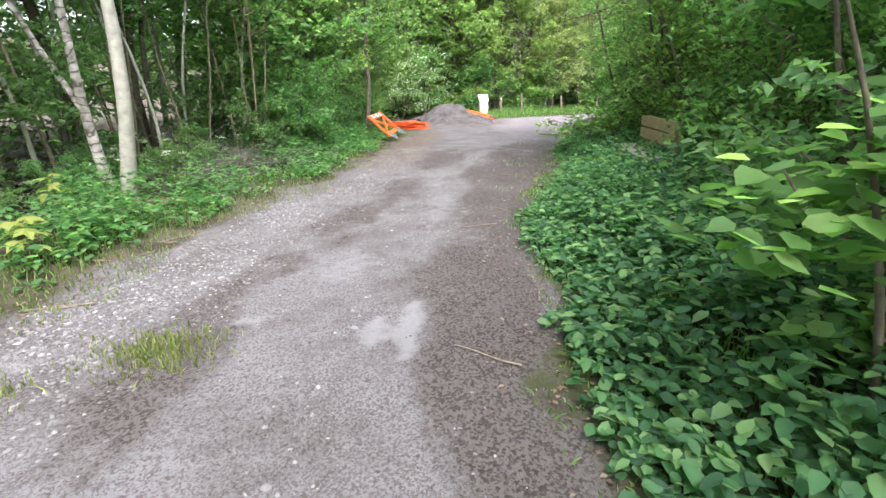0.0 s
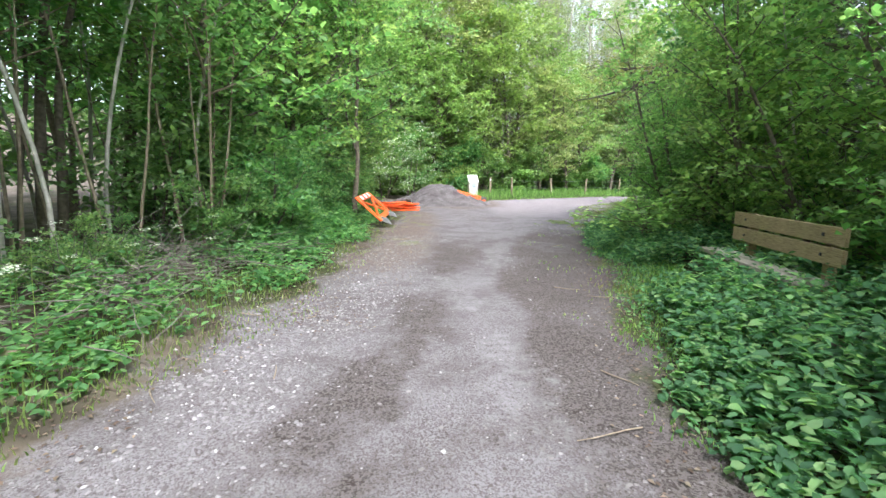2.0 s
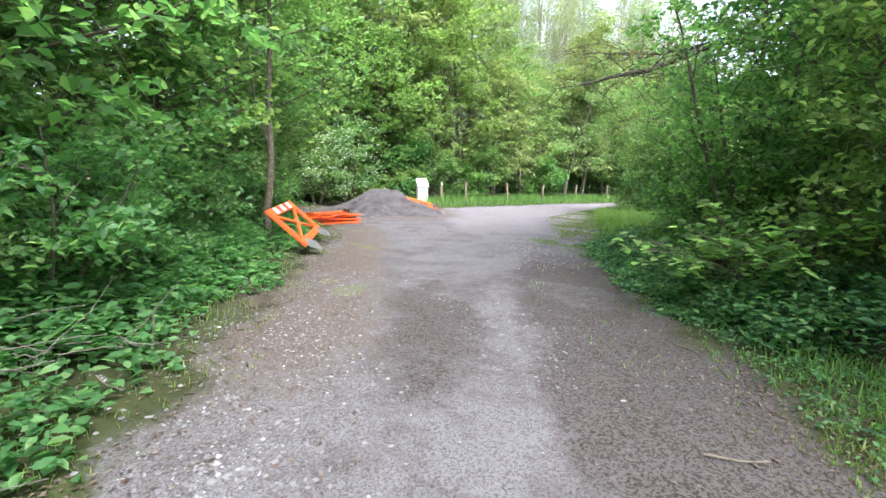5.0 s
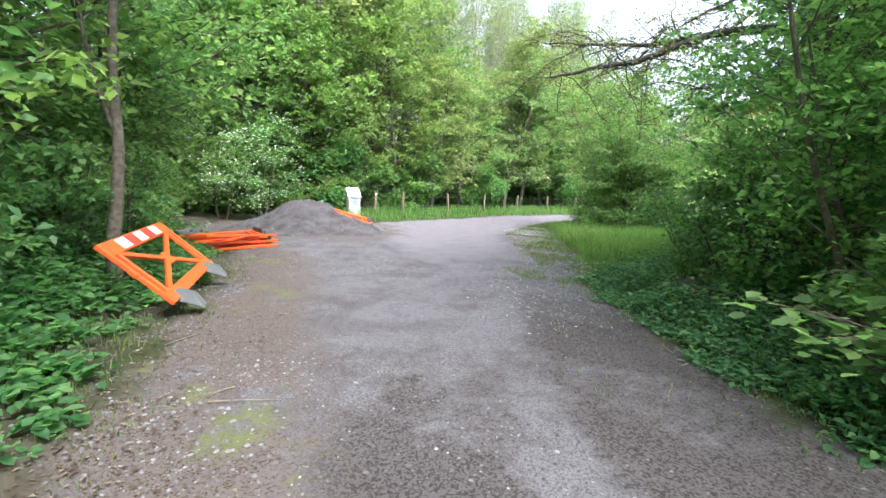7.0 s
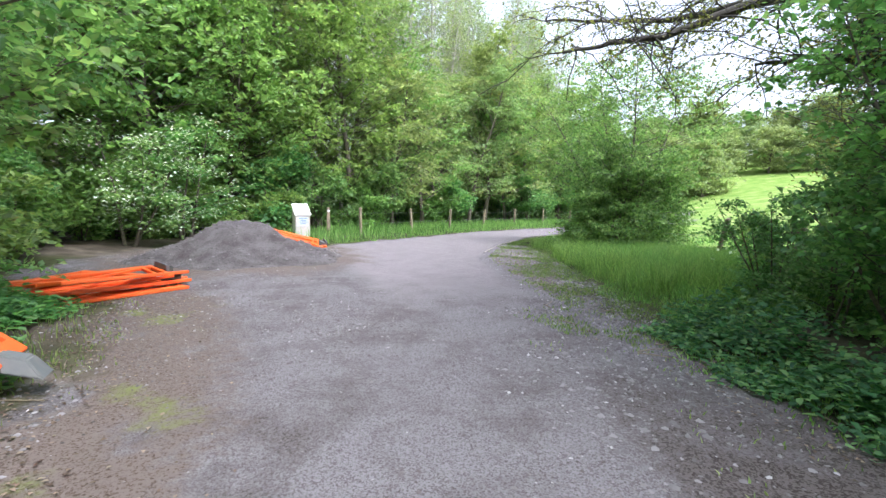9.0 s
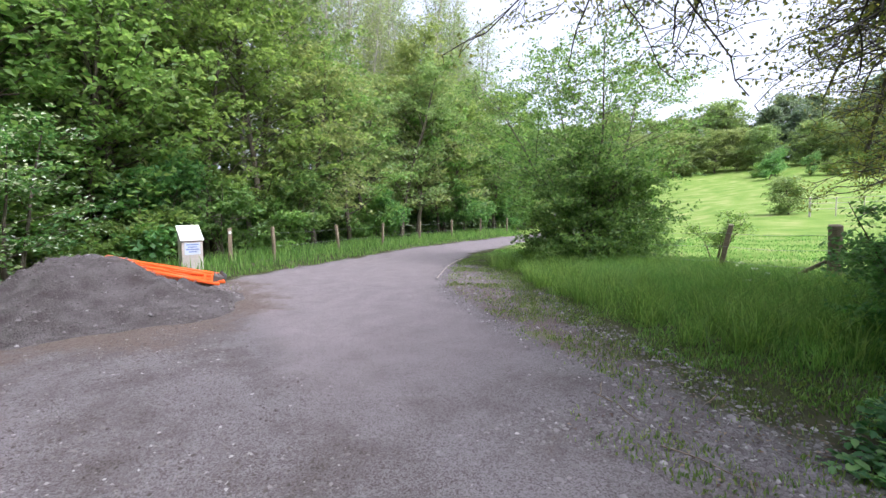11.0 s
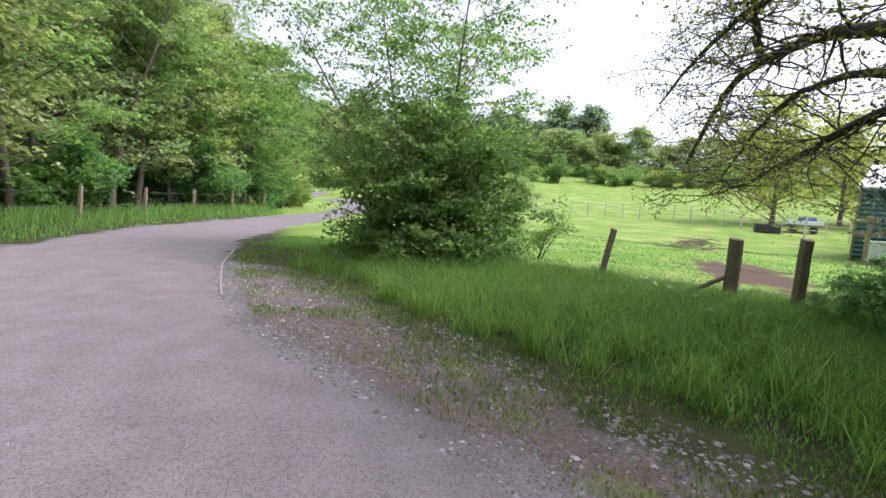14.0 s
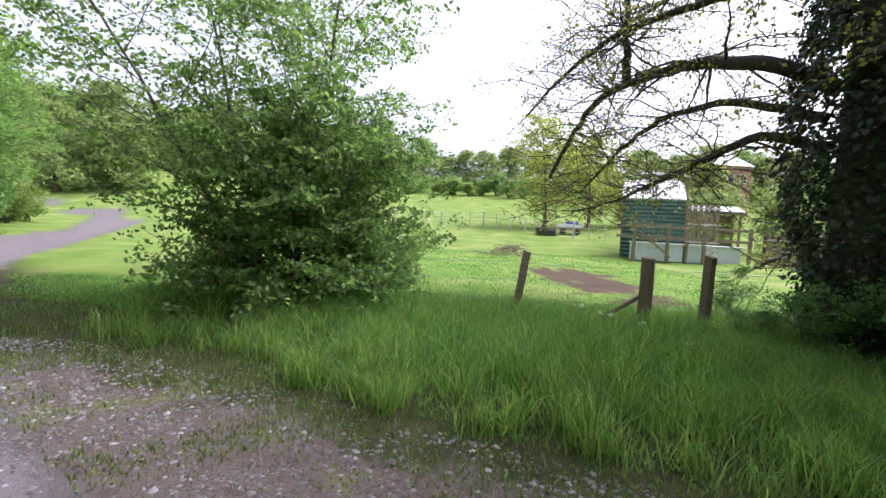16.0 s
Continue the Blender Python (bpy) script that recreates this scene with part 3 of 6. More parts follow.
def grow(rng, tall, r0, low=0.25, branches=22, spread=2.2, leaves=5000, clump=0.3, rise=0.35, stems=1, thin=0.62):
    """A tree or shrub: tapered stems, limbs and twigs, and the places of its leaves."""
    lines, tips = [], []
    for s in range(stems):
        a = rng.uniform(0, 6.28)
        out = 0.0 if stems == 1 else rng.uniform(0.15, 0.5)
        way = (math.cos(a) * out, math.sin(a) * out, 1)
        base = np.array([math.cos(a), math.sin(a), 0]) * (0 if stems == 1 else rng.uniform(0.02, 0.2)) + np.array([0, 0, -0.12])
        h = tall * (1 if stems == 1 else rng.uniform(0.65, 1))
        tp = curve_pts(base, way, h, 12, 0.1, rng, 0.045)
        rr = r0 * (np.linspace(1, 0.12, 13) ** 0.85)
        rr[0] *= 1.35
        lines.append((tp, rr, 7))
        for b in range(max(3, branches // stems)):
            f = low + (0.97 - low) * (b + rng.uniform(0, 1)) / max(3, branches // stems)
            k = min(int(f * 12), 11)
            p = tp[k] + (tp[k + 1] - tp[k]) * (f * 12 - k)
            g = (f - low) / (1 - low)
            ln = spread * (0.45 + 0.9 * math.sin(math.pi * min(1, 0.25 + 0.72 * g))) * rng.uniform(0.6, 1.2) * (0.72 if stems > 1 else 1)
            a = b * 2.4 + rng.uniform(-0.5, 0.5)
            bp = curve_pts(p, (math.cos(a), math.sin(a), rise + 0.5 * g), ln, 5, 0.25, rng, 0.1)
            lines.append((bp, np.linspace(max(rr[k] * 0.42, 0.008), 0.005, 6)[::1], 3))
            for q in range(4):
                j = rng.integers(1, 5)
                a2 = a + rng.uniform(-1.3, 1.3)
                sp = curve_pts(bp[j], (math.cos(a2), math.sin(a2), rng.uniform(-0.2, 0.6)), ln * rng.uniform(0.25, 0.55), 3, 0.0, rng, 0.14)
                if q < 2:
                    lines.append((sp[[0, 3]], np.array([0.008, 0.003]), 3))
                tips += [sp[1], sp[2], sp[3]]
            tips += [bp[3], bp[4], bp[5]]
    tips = np.array(tips)
    tips = tips[rng.random(len(tips)) < thin]
    c = sprays(rng, tips, leaves, clump)
    c[:, 2] = np.maximum(c[:, 2], 0.06)
    v, f = tubes(lines)
    return v, f, c


def make_tree(name, label, category, group, rng, leaf_mat, bark, leaf_size, up=0.55, **kw):
    v, f, c = grow(rng, **kw)
    t = thing(name, 0, 0, 0, label, category, group)
    part("trunk", fast_mesh("trunk", v, f, bark, True), t)
    part("crown" if category == "tree" else "foliage", leaf_mesh("crown", c, leaf_size, leaf_mat, up, rng=rng), t)
    return t


USED = set()


def plant(kind, x, y, s=1.0, rz=None, sz=None, rng=RNG, lift=0.0):
    """Puts the first of a kind itself, then copies of it."""
    rz = rng.uniform(0, 360) if rz is None else rz
    m = pose(x, y, z_at(x, y) + lift, 0, 0, rz)
    if kind.name not in USED:
        USED.add(kind.name)
        ob = kind
        ob.matrix_basis = m
    else:
        ob = copy_thing(kind, m)
    ob.scale = (s, s, sz or s)
    return ob


def wood_kinds():
    k = {}
    L = "slender woodland tree in fresh green leaf"
    k["wood"] = [make_tree("tree", L, "tree", "woodland trees", np.random.default_rng(20 + i), (M_LEAF, M_LEAF_SHRUB, M_THICKET, M_LEAF_LIGHT)[i], M_BARK, 0.135,
                           tall=(9.5, 11, 8.5, 10.5)[i], r0=(0.09, 0.12, 0.075, 0.1)[i], low=(0.18, 0.27, 0.14, 0.22)[i], branches=34, spread=2.1, leaves=6500, clump=0.27) for i in range(4)]
    k["shrub"] = [make_tree("shrub", "leafy green woodland shrub with thin stems", "shrub", "woodland shrubs", np.random.default_rng(40 + i), (M_LEAF_SHRUB, M_LEAF, M_LEAF_SHRUB)[i], M_BARK, 0.095,
                            tall=(2.6, 3.2, 2.2)[i], r0=0.028, low=0.08, branches=24, spread=1.0, leaves=4200, clump=0.24, stems=5) for i in range(3)]
    k["far"] = [make_tree("tree", "tall tree at the wood edge in spring leaf", "tree", "far wood edge trees", np.random.default_rng(60 + i), (M_LEAF_LIGHT, M_FAR, M_FAR, M_LEAF_LIGHT)[i], M_BARK, 0.21,
                          tall=(11, 9.5, 12, 9)[i], r0=0.13, low=0.15, branches=40, spread=2.6, leaves=6500, clump=0.38) for i in range(4)]
    k["bare"] = [make_tree("tree", "tall thin pale tree with sparse new leaves", "tree", "tall sparse trees", np.random.default_rng(80 + i), M_FEATHER, M_BARK_PALE, 0.12,
                           tall=(18, 20)[i], r0=0.12, low=0.22, branches=70, spread=2.0, leaves=4600, clump=0.28, rise=1.0, thin=0.9) for i in range(2)]
    k["edge"] = [make_tree("tree", "bushy many-stemmed tree in light green leaf", "tree", "thicket edge trees", np.random.default_rng(130 + i), M_THICKET, M_BARK, 0.105,
                           tall=(6.4, 5.6)[i], r0=0.045, low=0.07, branches=60, spread=1.5, leaves=7000, clump=0.22, stems=4, thin=0.6) for i in range(2)]
    k["farshrub"] = [make_tree("shrub", "dense green shrub along the wood edge", "shrub", "wood edge shrubs", np.random.default_rng(90 + i), (M_LEAF_SHRUB, M_LEAF_LIGHT)[i], M_BARK, 0.17,
                               tall=(3.4, 2.6)[i], r0=0.03, low=0.06, branches=24, spread=1.3, leaves=3600, clump=0.32, stems=5) for i in range(2)]
    k["back"] = [make_tree("tree", "dim tree deeper in the wood", "tree", "inner woodland trees", np.random.default_rng(110 + i), M_LEAF, M_BARK, 0.27,
                           tall=(11, 12.5)[i], r0=0.1, low=0.08, branches=24, spread=2.4, leaves=2400, clump=0.45) for i in range(2)]
    k["pole"] = [make_tree("sapling", "thin straight sapling stem in the wood", "tree", "sapling stems", np.random.default_rng(120 + i), M_LEAF, (M_TWIG, M_BARK_PALE)[i], 0.12,
                           tall=(6.5, 7.5)[i], r0=(0.028, 0.036)[i], low=0.55, branches=12, spread=0.9, leaves=650, clump=0.25) for i in range(2)]
    return k


K = wood_kinds()
rw = np.random.default_rng(101)


def left_edge(y):
    return float(np.interp(y, [-60, 0, 6.7, 8.5, 10.2, 12.2, 15, 17, 19.5, 22, 23.2, 26, 29.5], [-1.6, -0.9, -0.26, -0.1, 0.3, 0.55, 0.7, 0.8, 1.0, 0.9, -0.7, -1.4, -1.0]))


def right_edge(y):
    return float(np.interp(y, [-60, 0, 5.5, 8.2, 10.5, 12.5, 14, 15.5, 17.5, 19.3], [2.4, 2.9, 3.3, 3.4, 3.95, 4.7, 5.0, 5.4, 6.0, 6.75]))


# left wood: trees in three loose rows, shrubs in front
for row, (off, step) in enumerate(((3.0, 2.3), (5.5, 2.6), (9.0, 3.2), (13.5, 4.5))):
    y = -9.0
    while y < 31:
        x = left_edge(y) - off + rw.uniform(-0.8, 0.8)
        if not (row == 0 and 6.5 < y < 13.6):
            plant(K["wood"][rw.integers(0, 4)] if row < 2 else K["back"][rw.integers(0, 2)], x, y, rw.uniform(0.85, 1.2), rng=rw)
        y += step * rw.uniform(0.75, 1.3)
for y in (14.0, 17.2, 21.9):
    plant(K["wood"][rw.integers(0, 4)], left_edge(y) - rw.uniform(2.0, 2.6), y, rw.uniform(1.0, 1.2), rng=rw)
y = 12.4
while y < 22.5:
    plant(K["shrub"][rw.integers(0, 3)], left_edge(y) - rw.uniform(1.45, 2.0), y, rw.uniform(0.65, 0.95), rng=rw)
    plant(K["shrub"][rw.integers(0, 3)], left_edge(y) - rw.uniform(2.3, 3.2), y + 0.5, rw.uniform(0.95, 1.3), rng=rw)
    y += rw.uniform(0.8, 1.15)
for y in np.arange(-5, 10.5, 1.5):
    plant(K["shrub"][rw.integers(0, 3)], left_edge(y) - rw.uniform(3.2, 4.4), y, rw.uniform(0.8, 1.15), rng=rw)
for y in np.arange(23, 31, 1.1):
    plant(K["farshrub"][rw.integers(0, 2)], left_edge(y) - rw.uniform(1.2, 2.2), y, rw.uniform(0.8, 1.1), rng=rw)

for i in range(34):
    y = rw.uniform(1.0, 14.0)
    plant(K["back"][i % 2] if i % 3 == 0 else K["farshrub"][i % 2], left_edge(y) - rw.uniform(6.5, 15.0), y, rw.uniform(0.9, 1.3), rng=rw)
for i in range(42):
    y = rw.uniform(3.0, 20.0)
    plant(K["pole"][rw.integers(0, 2)], left_edge(y) - rw.uniform(1.9, 4.5), y, rw.uniform(0.8, 1.15), rng=rw)
for i in range(8):
    y = rw.uniform(5.0, 17.0)
    plant(K["pole"][rw.integers(0, 2)], right_edge(y) + rw.uniform(2.6, 4.0), y, rw.uniform(0.6, 0.9), rng=rw)
for i in range(16):
    y = rw.uniform(4.0, 12.5)
    plant(K["shrub"][rw.integers(0, 3)], left_edge(y) - rw.uniform(1.4, 3.0), y, rw.uniform(0.16, 0.36), rng=rw)

# right thicket
for off, step in ((3.6, 3.6), (6.0, 5.0), (8.5, 6.5)):
    y = -9.0
    while y < (17.4 if off < 4 else 16.0):
        x = right_edge(y) + off + rw.uniform(-0.5, 0.7)
        if not (9.0 < y < 12.2 and off < 3):
            plant(K["wood"][rw.integers(0, 4)] if off < 7 else K["back"][rw.integers(0, 2)], x, y, rw.uniform(0.6, 0.85) * 1.25, rng=rw)
        y += step * rw.uniform(0.75, 1.3)
for y in (2.0, 4.5, 6.2, 7.8, 13.2, 14.4, 15.6, 16.7):
    plant(K["shrub"][rw.integers(0, 3)], right_edge(y) + rw.uniform(2.0, 2.8), y, rw.uniform(0.8, 1.15), rng=rw)
for y in (8.6, 10.0, 11.2, 12.6):
    plant(K["shrub"][rw.integers(0, 3)], right_edge(y) + 3.2, y, rw.uniform(0.9, 1.2), rng=rw)

for y in (9.6, 12.1, 14.6):
    plant(K["wood"][3 if y < 12 else 1], right_edge(y) + 3.9 + rw.uniform(-0.3, 0.5), y, rw.uniform(1.0, 1.2), rng=rw)

for x, y, k, s in ((7.1, 12.7, 0, 0.95), (7.1, 14.8, 1, 0.9), (7.6, 16.3, 1, 0.75), (6.9, 9.4, 1, 0.9), (7.1, 11.2, 0, 1.0), (6.4, 7.6, 0, 0.85), (6.2, 5.6, 1, 0.8)):
    plant(K["edge"][k], x, y, s, rng=rw)
for x, y, k, s in ((8.6, 16.5, 2, 0.8), (9.9, 17.0, 0, 0.7)):
    plant(K["wood"][k], x, y, s, rng=rw)

# far wood beyond the bend
EDGE = [(-3, 30.8), (0.5, 31.9), (4.0, 32.7), (8, 34.9), (14, 38.7), (22, 42.2), (29.5, 45.2), (38, 50)]


def along(line, step, rng):
    out = []
    for (ax, ay), (bx, by) in zip(line, line[1:]):
        ln = math.hypot(bx - ax, by - ay)
        nx, ny = -(by - ay) / ln, (bx - ax) / ln
        k = 0.0
        while k < ln:
            out.append((ax + (bx - ax) * k / ln, ay + (by - ay) * k / ln, nx, ny))
            k += step * rng.uniform(0.75, 1.25)
    return out


for off, step, kind in ((1.6, 2.5, "far"), (4.5, 2.8, "far"), (8.5, 2.0, "bare"), (6.5, 2.4, "bare"), (10.5, 2.0, "bare"), (13.0, 2.2, "bare")):
    for x, y, nx, ny in along(EDGE, step, rw):
        o = off + rw.uniform(-0.7, 0.7)
        plant(K[kind][rw.integers(0, len(K[kind]))], x + nx * o, y + ny * o, rw.uniform(0.8, 1.15) * (0.75 if kind == "back" else 1), rng=rw)
for x, y, nx, ny in along(EDGE, 1.7, rw):
    if 4 < x < 26:
        o = rw.uniform(6.0, 9.5)
        plant(K["bare"][rw.integers(0, 2)], x + nx * o, y + ny * o, rw.uniform(1.1, 1.3), rng=rw)
for x, y, nx, ny in along(EDGE, 2.0, rw):
    plant(K["farshrub"][rw.integers(0, 2)], x + nx * rw.uniform(4.5, 6.0), y + ny * 5.0, rw.uniform(1.0, 1.4), rng=rw)
for x, y, nx, ny in along(EDGE, 1.7, rw):
    if x > 7 and rw.random() < 0.55:
        continue
    plant(K["farshrub"][rw.integers(0, 2)], x + nx * rw.uniform(0.1, 0.9), y + ny * 0.4, rw.uniform(0.7, 1.05), rng=rw)


def stem_tree(name, label, stems, bark, leaf_mat, leaves, leaf_size, category="tree", clump=0.3, tips=None, seed=1):
    """A tree drawn stem by stem: (points, first radius, last radius, sides)."""
    rng = np.random.default_rng(seed)
    t = thing(name, *stems[0][0][0], label, category)
    o = np.array(stems[0][0][0])
    lines, ends = [], []
    for pts, ra, rb, sides in stems:
        p = np.array(pts, float) - o
        k = np.linspace(0, len(p) - 1, (len(p) - 1) * 4 + 1)
        q = np.stack([np.interp(k, np.arange(len(p)), p[:, i]) for i in range(3)], 1)
        for _ in range(2):
            q[1:-1] = (q[:-2] + q[1:-1] * 2 + q[2:]) / 4
        lines.append((q, np.linspace(ra, rb, len(q)), sides))
    v, f = tubes(lines)
    part("trunk", fast_mesh("trunk", v, f, bark, True), t)
    return t, rng


def leafy_top(t, rng, centre, radius, tall, n, size, mat, bark, limbs=16):
    """A crown of limbs and leaves round centre, in the tree's own coordinates."""
    tips = []
    for b in range(limbs):
        a = b * 2.4
        z = centre[2] - tall * 0.5 + tall * b / limbs * 0.8
        bp = curve_pts((centre[0], centre[1], z), (math.cos(a), math.sin(a), 0.6), radius * rng.uniform(0.6, 1.1), 5, 0.2, rng, 0.1)
        v, f = tubes([(bp, np.linspace(0.02, 0.005, 6), 4)])
        part("branch", fast_mesh("branch", v, f, bark, True), t)
        tips += list(bp[2:])
    tips = np.array(tips)
    c = tips[rng.integers(0, len(tips), n)] + rng.normal(size=(n, 3)) * 0.35
    part("crown", leaf_mesh("crown", c, size, mat, rng=rng), t)


# the pale smooth trunk and the peeling birch by the track
t, r_ = stem_tree("tree", "tall tree with smooth pale grey trunk beside a birch", [([(-1.4, 8.6, 0.0), (-1.17, 8.6, 1.15), (-1.09, 8.6, 2.2), (-1.14, 8.6, 3.4), (-1.2, 8.7, 5.5), (-1.1, 8.8, 8.5)], 0.09, 0.03, 12)], M_BARK_PALE, M_LEAF, 0, 0.1)
leafy_top(t, r_, (0.25, 0.1, 7.2), 2.0, 4.5, 4500, 0.12, M_LEAF, M_BARK_PALE)
t, r_ = stem_tree("birch_tree", "forked birch with peeling white and brown bark", [([(-2.0, 9.2, 0.0), (-2.07, 9.2, 0.7), (-2.12, 9.2, 1.3), (-2.1, 9.2, 2.1), (-2.12, 9.25, 2.9), (-2.3, 9.4, 5.0), (-2.2, 9.5, 8)], 0.078, 0.02, 10),
                                                                                  ([(-2.13, 9.2, 1.25), (-2.35, 9.2, 1.7), (-2.54, 9.2, 2.1), (-2.9, 9.2, 3.0), (-3.4, 9.3, 4.6), (-3.6, 9.5, 6.5)], 0.045, 0.015, 8)], M_BIRCH, M_LEAF, 0, 0.1)
leafy_top(t, r_, (-0.3, 0.2, 6.8), 2.0, 4.0, 4000, 0.11, M_LEAF, M_BIRCH)
# slim trunk beside the leaning barrier
t, r_ = stem_tree("tree", "slim twisting dark trunk rising beside an orange barrier", [([(-0.02, 18.3, 0.0), (-0.1, 18.3, 0.5), (-0.02, 18.3, 1.1), (0.03, 18.3, 1.8), (-0.03, 18.35, 2.6), (0.06, 18.4, 4.0), (-0.1, 18.5, 7.5)], 0.085, 0.03, 10),
                                                                                      ([(0.0, 18.3, 1.9), (-0.25, 18.4, 2.6), (-0.4, 18.5, 3.8)], 0.035, 0.012, 7)], M_BARK, M_LEAF, 0, 0.1)
leafy_top(t, r_, (-0.2, 0.1, 5.4), 1.7, 3.6, 3800, 0.11, M_LEAF_LIGHT, M_BARK)
# old coppice stems at the edge of the left wood
t, r_ = stem_tree("tree", "clump of grey-brown coppice stems in shade", [([(-3.5, 12.3, 0.0), (-3.45, 12.3, 1.2), (-3.3, 12.3, 2.6), (-3.0, 12.4, 4.5), (-2.9, 12.5, 7.0)], 0.09, 0.03, 9),
                                                                            ([(-3.3, 12.35, 0.0), (-3.2, 12.35, 1.3), (-3.15, 12.4, 2.7), (-2.6, 12.5, 4.4)], 0.075, 0.03, 8), ([(-3.75, 12.2, 0.0), (-3.7, 12.2, 1.0), (-3.3, 12.2, 2.9), (-3.6, 12.1, 5.0)], 0.04, 0.015, 7)], M_BARK, M_LEAF, 0, 0.1)
leafy_top(t, r_, (0.6, 0.1, 5.6), 2.0, 4.0, 3800, 0.12, M_LEAF, M_BARK)
# slender pale stems at the edge of the left wood
rng = np.random.default_rng(46)
for x, y in ((-1.35, 12.5), (-2.1, 14.6), (-3.0, 11.2)):
    stems = []
    for i in range(5):
        a, o = rng.uniform(0, 6.28), rng.uniform(0.25, 0.75)
        bx, by = x + 0.1 * math.cos(a), y + 0.1 * math.sin(a)
        stems.append(([(bx, by, 0.0), (bx + 0.25 * o * math.cos(a), by + 0.25 * o * math.sin(a), 0.9), (bx + 0.55 * o * math.cos(a), by + 0.55 * o * math.sin(a), 2.1 + rng.uniform(-0.1, 0.1)), (bx + 0.8 * o * math.cos(a), by + 0.8 * o * math.sin(a), 3.4 + rng.uniform(-0.4, 0.8))], rng.uniform(0.018, 0.03), 0.008, 6))
    t, r_ = stem_tree("sapling", "clump of slender pale stems with leafy tops", stems, M_TWIG, M_LEAF, 0, 0.1)
    leafy_top(t, r_, (0.05, 0.0, 3.3), 1.1, 1.8, 1500, 0.1, M_LEAF, M_TWIG, 12)
# pale stems standing out of the far wood
t, r_ = stem_tree("tree", "straight pale stem standing out of green shrubs", [([(5.25, 36.7, 0.0), (5.2, 36.7, 4.8), (4.9, 36.7, 10.0), (4.75, 36.8, 16.5)], 0.095, 0.025, 8), ([(4.95, 36.7, 9.3), (5.5, 36.8, 12.5), (5.7, 36.9, 15)], 0.035, 0.012, 5)], M_BARK_PALE, M_LEAF_LIGHT, 0, 0.1)
leafy_top(t, r_, (-0.4, 0.1, 12), 1.5, 6, 1300, 0.14, M_LEAF_LIGHT, M_BARK_PALE)
t, r_ = stem_tree("tree", "pale forked tree standing out of green shrubs", [([(6.85, 36.2, 0.0), (6.75, 36.2, 3.3), (6.7, 36.2, 5.3)], 0.1, 0.075, 8), ([(6.7, 36.2, 5.2), (6.3, 36.2, 7.3), (6.2, 36.2, 10), (6.05, 36.3, 14.5)], 0.05, 0.018, 6),
                                                                               ([(6.7, 36.2, 5.2), (7.15, 36.2, 7.3), (7.45, 36.2, 10), (7.9, 36.3, 14.5)], 0.05, 0.018, 6)], M_BARK_PALE, M_LEAF_LIGHT, 0, 0.1)
leafy_top(t, r_, (0.2, 0.1, 11), 1.6, 5, 1300, 0.14, M_LEAF_LIGHT, M_BARK_PALE)
# hazel with large leaves close to the track, and a sapling in the nettles
rng = np.random.default_rng(14)
v, f, c = grow(rng, tall=2.3, r0=0.018, low=0.12, branches=16, spread=0.65, leaves=1700, clump=0.17, stems=4)
t = thing("hazel_shrub", 4.35, 4.6, z_at(4.35, 4.6), "young hazel shrub with large light green leaves", "shrub")
part("trunk", fast_mesh("trunk", v, f, M_BARK, True), t)
part("foliage", leaf_mesh("foliage", c, 0.1, M_THICKET, 0.7, 0.95, rng, None, True), t)
v, f, c = grow(rng, tall=1.25, r0=0.014, low=0.45, branches=16, spread=1.1, leaves=800, clump=0.13, rise=0.02, stems=4)
t = thing("hazel_shrub", 5.75, 13.5, z_at(5.75, 13.5), "spreading hazel with pale green leaves over dark ground", "shrub")
part("trunk", fast_mesh("trunk", v, f, M_BARK, True), t)
part("foliage", leaf_mesh("foliage", c, 0.11, M_THICKET, 0.7, 0.95, rng, None, True), t)
t, r_ = stem_tree("sapling", "thin bare-stemmed sapling among nettles", [([(5.7, 8.0, 0.0), (5.78, 8.0, 0.6), (5.85, 8.05, 1.2), (5.8, 8.1, 2.4)], 0.022, 0.01, 6)], M_TWIG, M_LEAF, 0, 0.1)
leafy_top(t, r_, (0.1, 0.1, 2.3), 0.7, 1.0, 500, 0.09, M_LEAF_SHRUB, M_TWIG, 8)
# hawthorn in flower behind the heap
for x, y, s, seed in ((0.9, 31.2, 1.0, 3), (-0.4, 30.2, 0.8, 4)):
    rng = np.random.default_rng(seed)
    v, f, c = grow(rng, tall=4.6 * s, r0=0.05, low=0.15, branches=26, spread=1.5, leaves=4200, clump=0.3, stems=3)
    t = thing("hawthorn", x, y, z_at(x, y), "hawthorn shrub covered in white blossom", "shrub")
    part("trunk", fast_mesh("trunk", v, f, M_BARK, True), t)
    part("foliage", leaf_mesh("foliage", c[:3000], 0.13, M_LEAF_SHRUB, rng=rng), t)
    part("blossom", leaf_mesh("blossom", c[3450:] + np.array([0.05, -0.15, 0.08]), 0.1, M_BLOSSOM, rng=rng), t, "white blossom")

# big bush on the inside of the bend, with a thin young tree in it
rng = np.random.default_rng(11)
v, f, c = grow(rng, tall=3.5, r0=0.045, low=0.03, branches=110, spread=1.9, leaves=30000, clump=0.17, stems=11, rise=0.2, thin=0.75)
a_, k_ = rng.uniform(0, 6.28, 420), np.sqrt(rng.uniform(0.12, 1.0, 420))
skirt = np.stack([np.cos(a_) * k_ * 2.05, np.sin(a_) * k_ * 2.05, 0.12 + rng.random(420) * 1.9 * np.sqrt(1.05 - k_ ** 2)], 1)
c = np.concatenate([c, sprays(rng, skirt, 14000, 0.2)])
c[:, 2] = np.maximum(c[:, 2], 0.05)
t = thing("bush", 13.6, 26.0, z_at(13.6, 26.0), "broad dense green bush with thin stems on the verge", "bush")
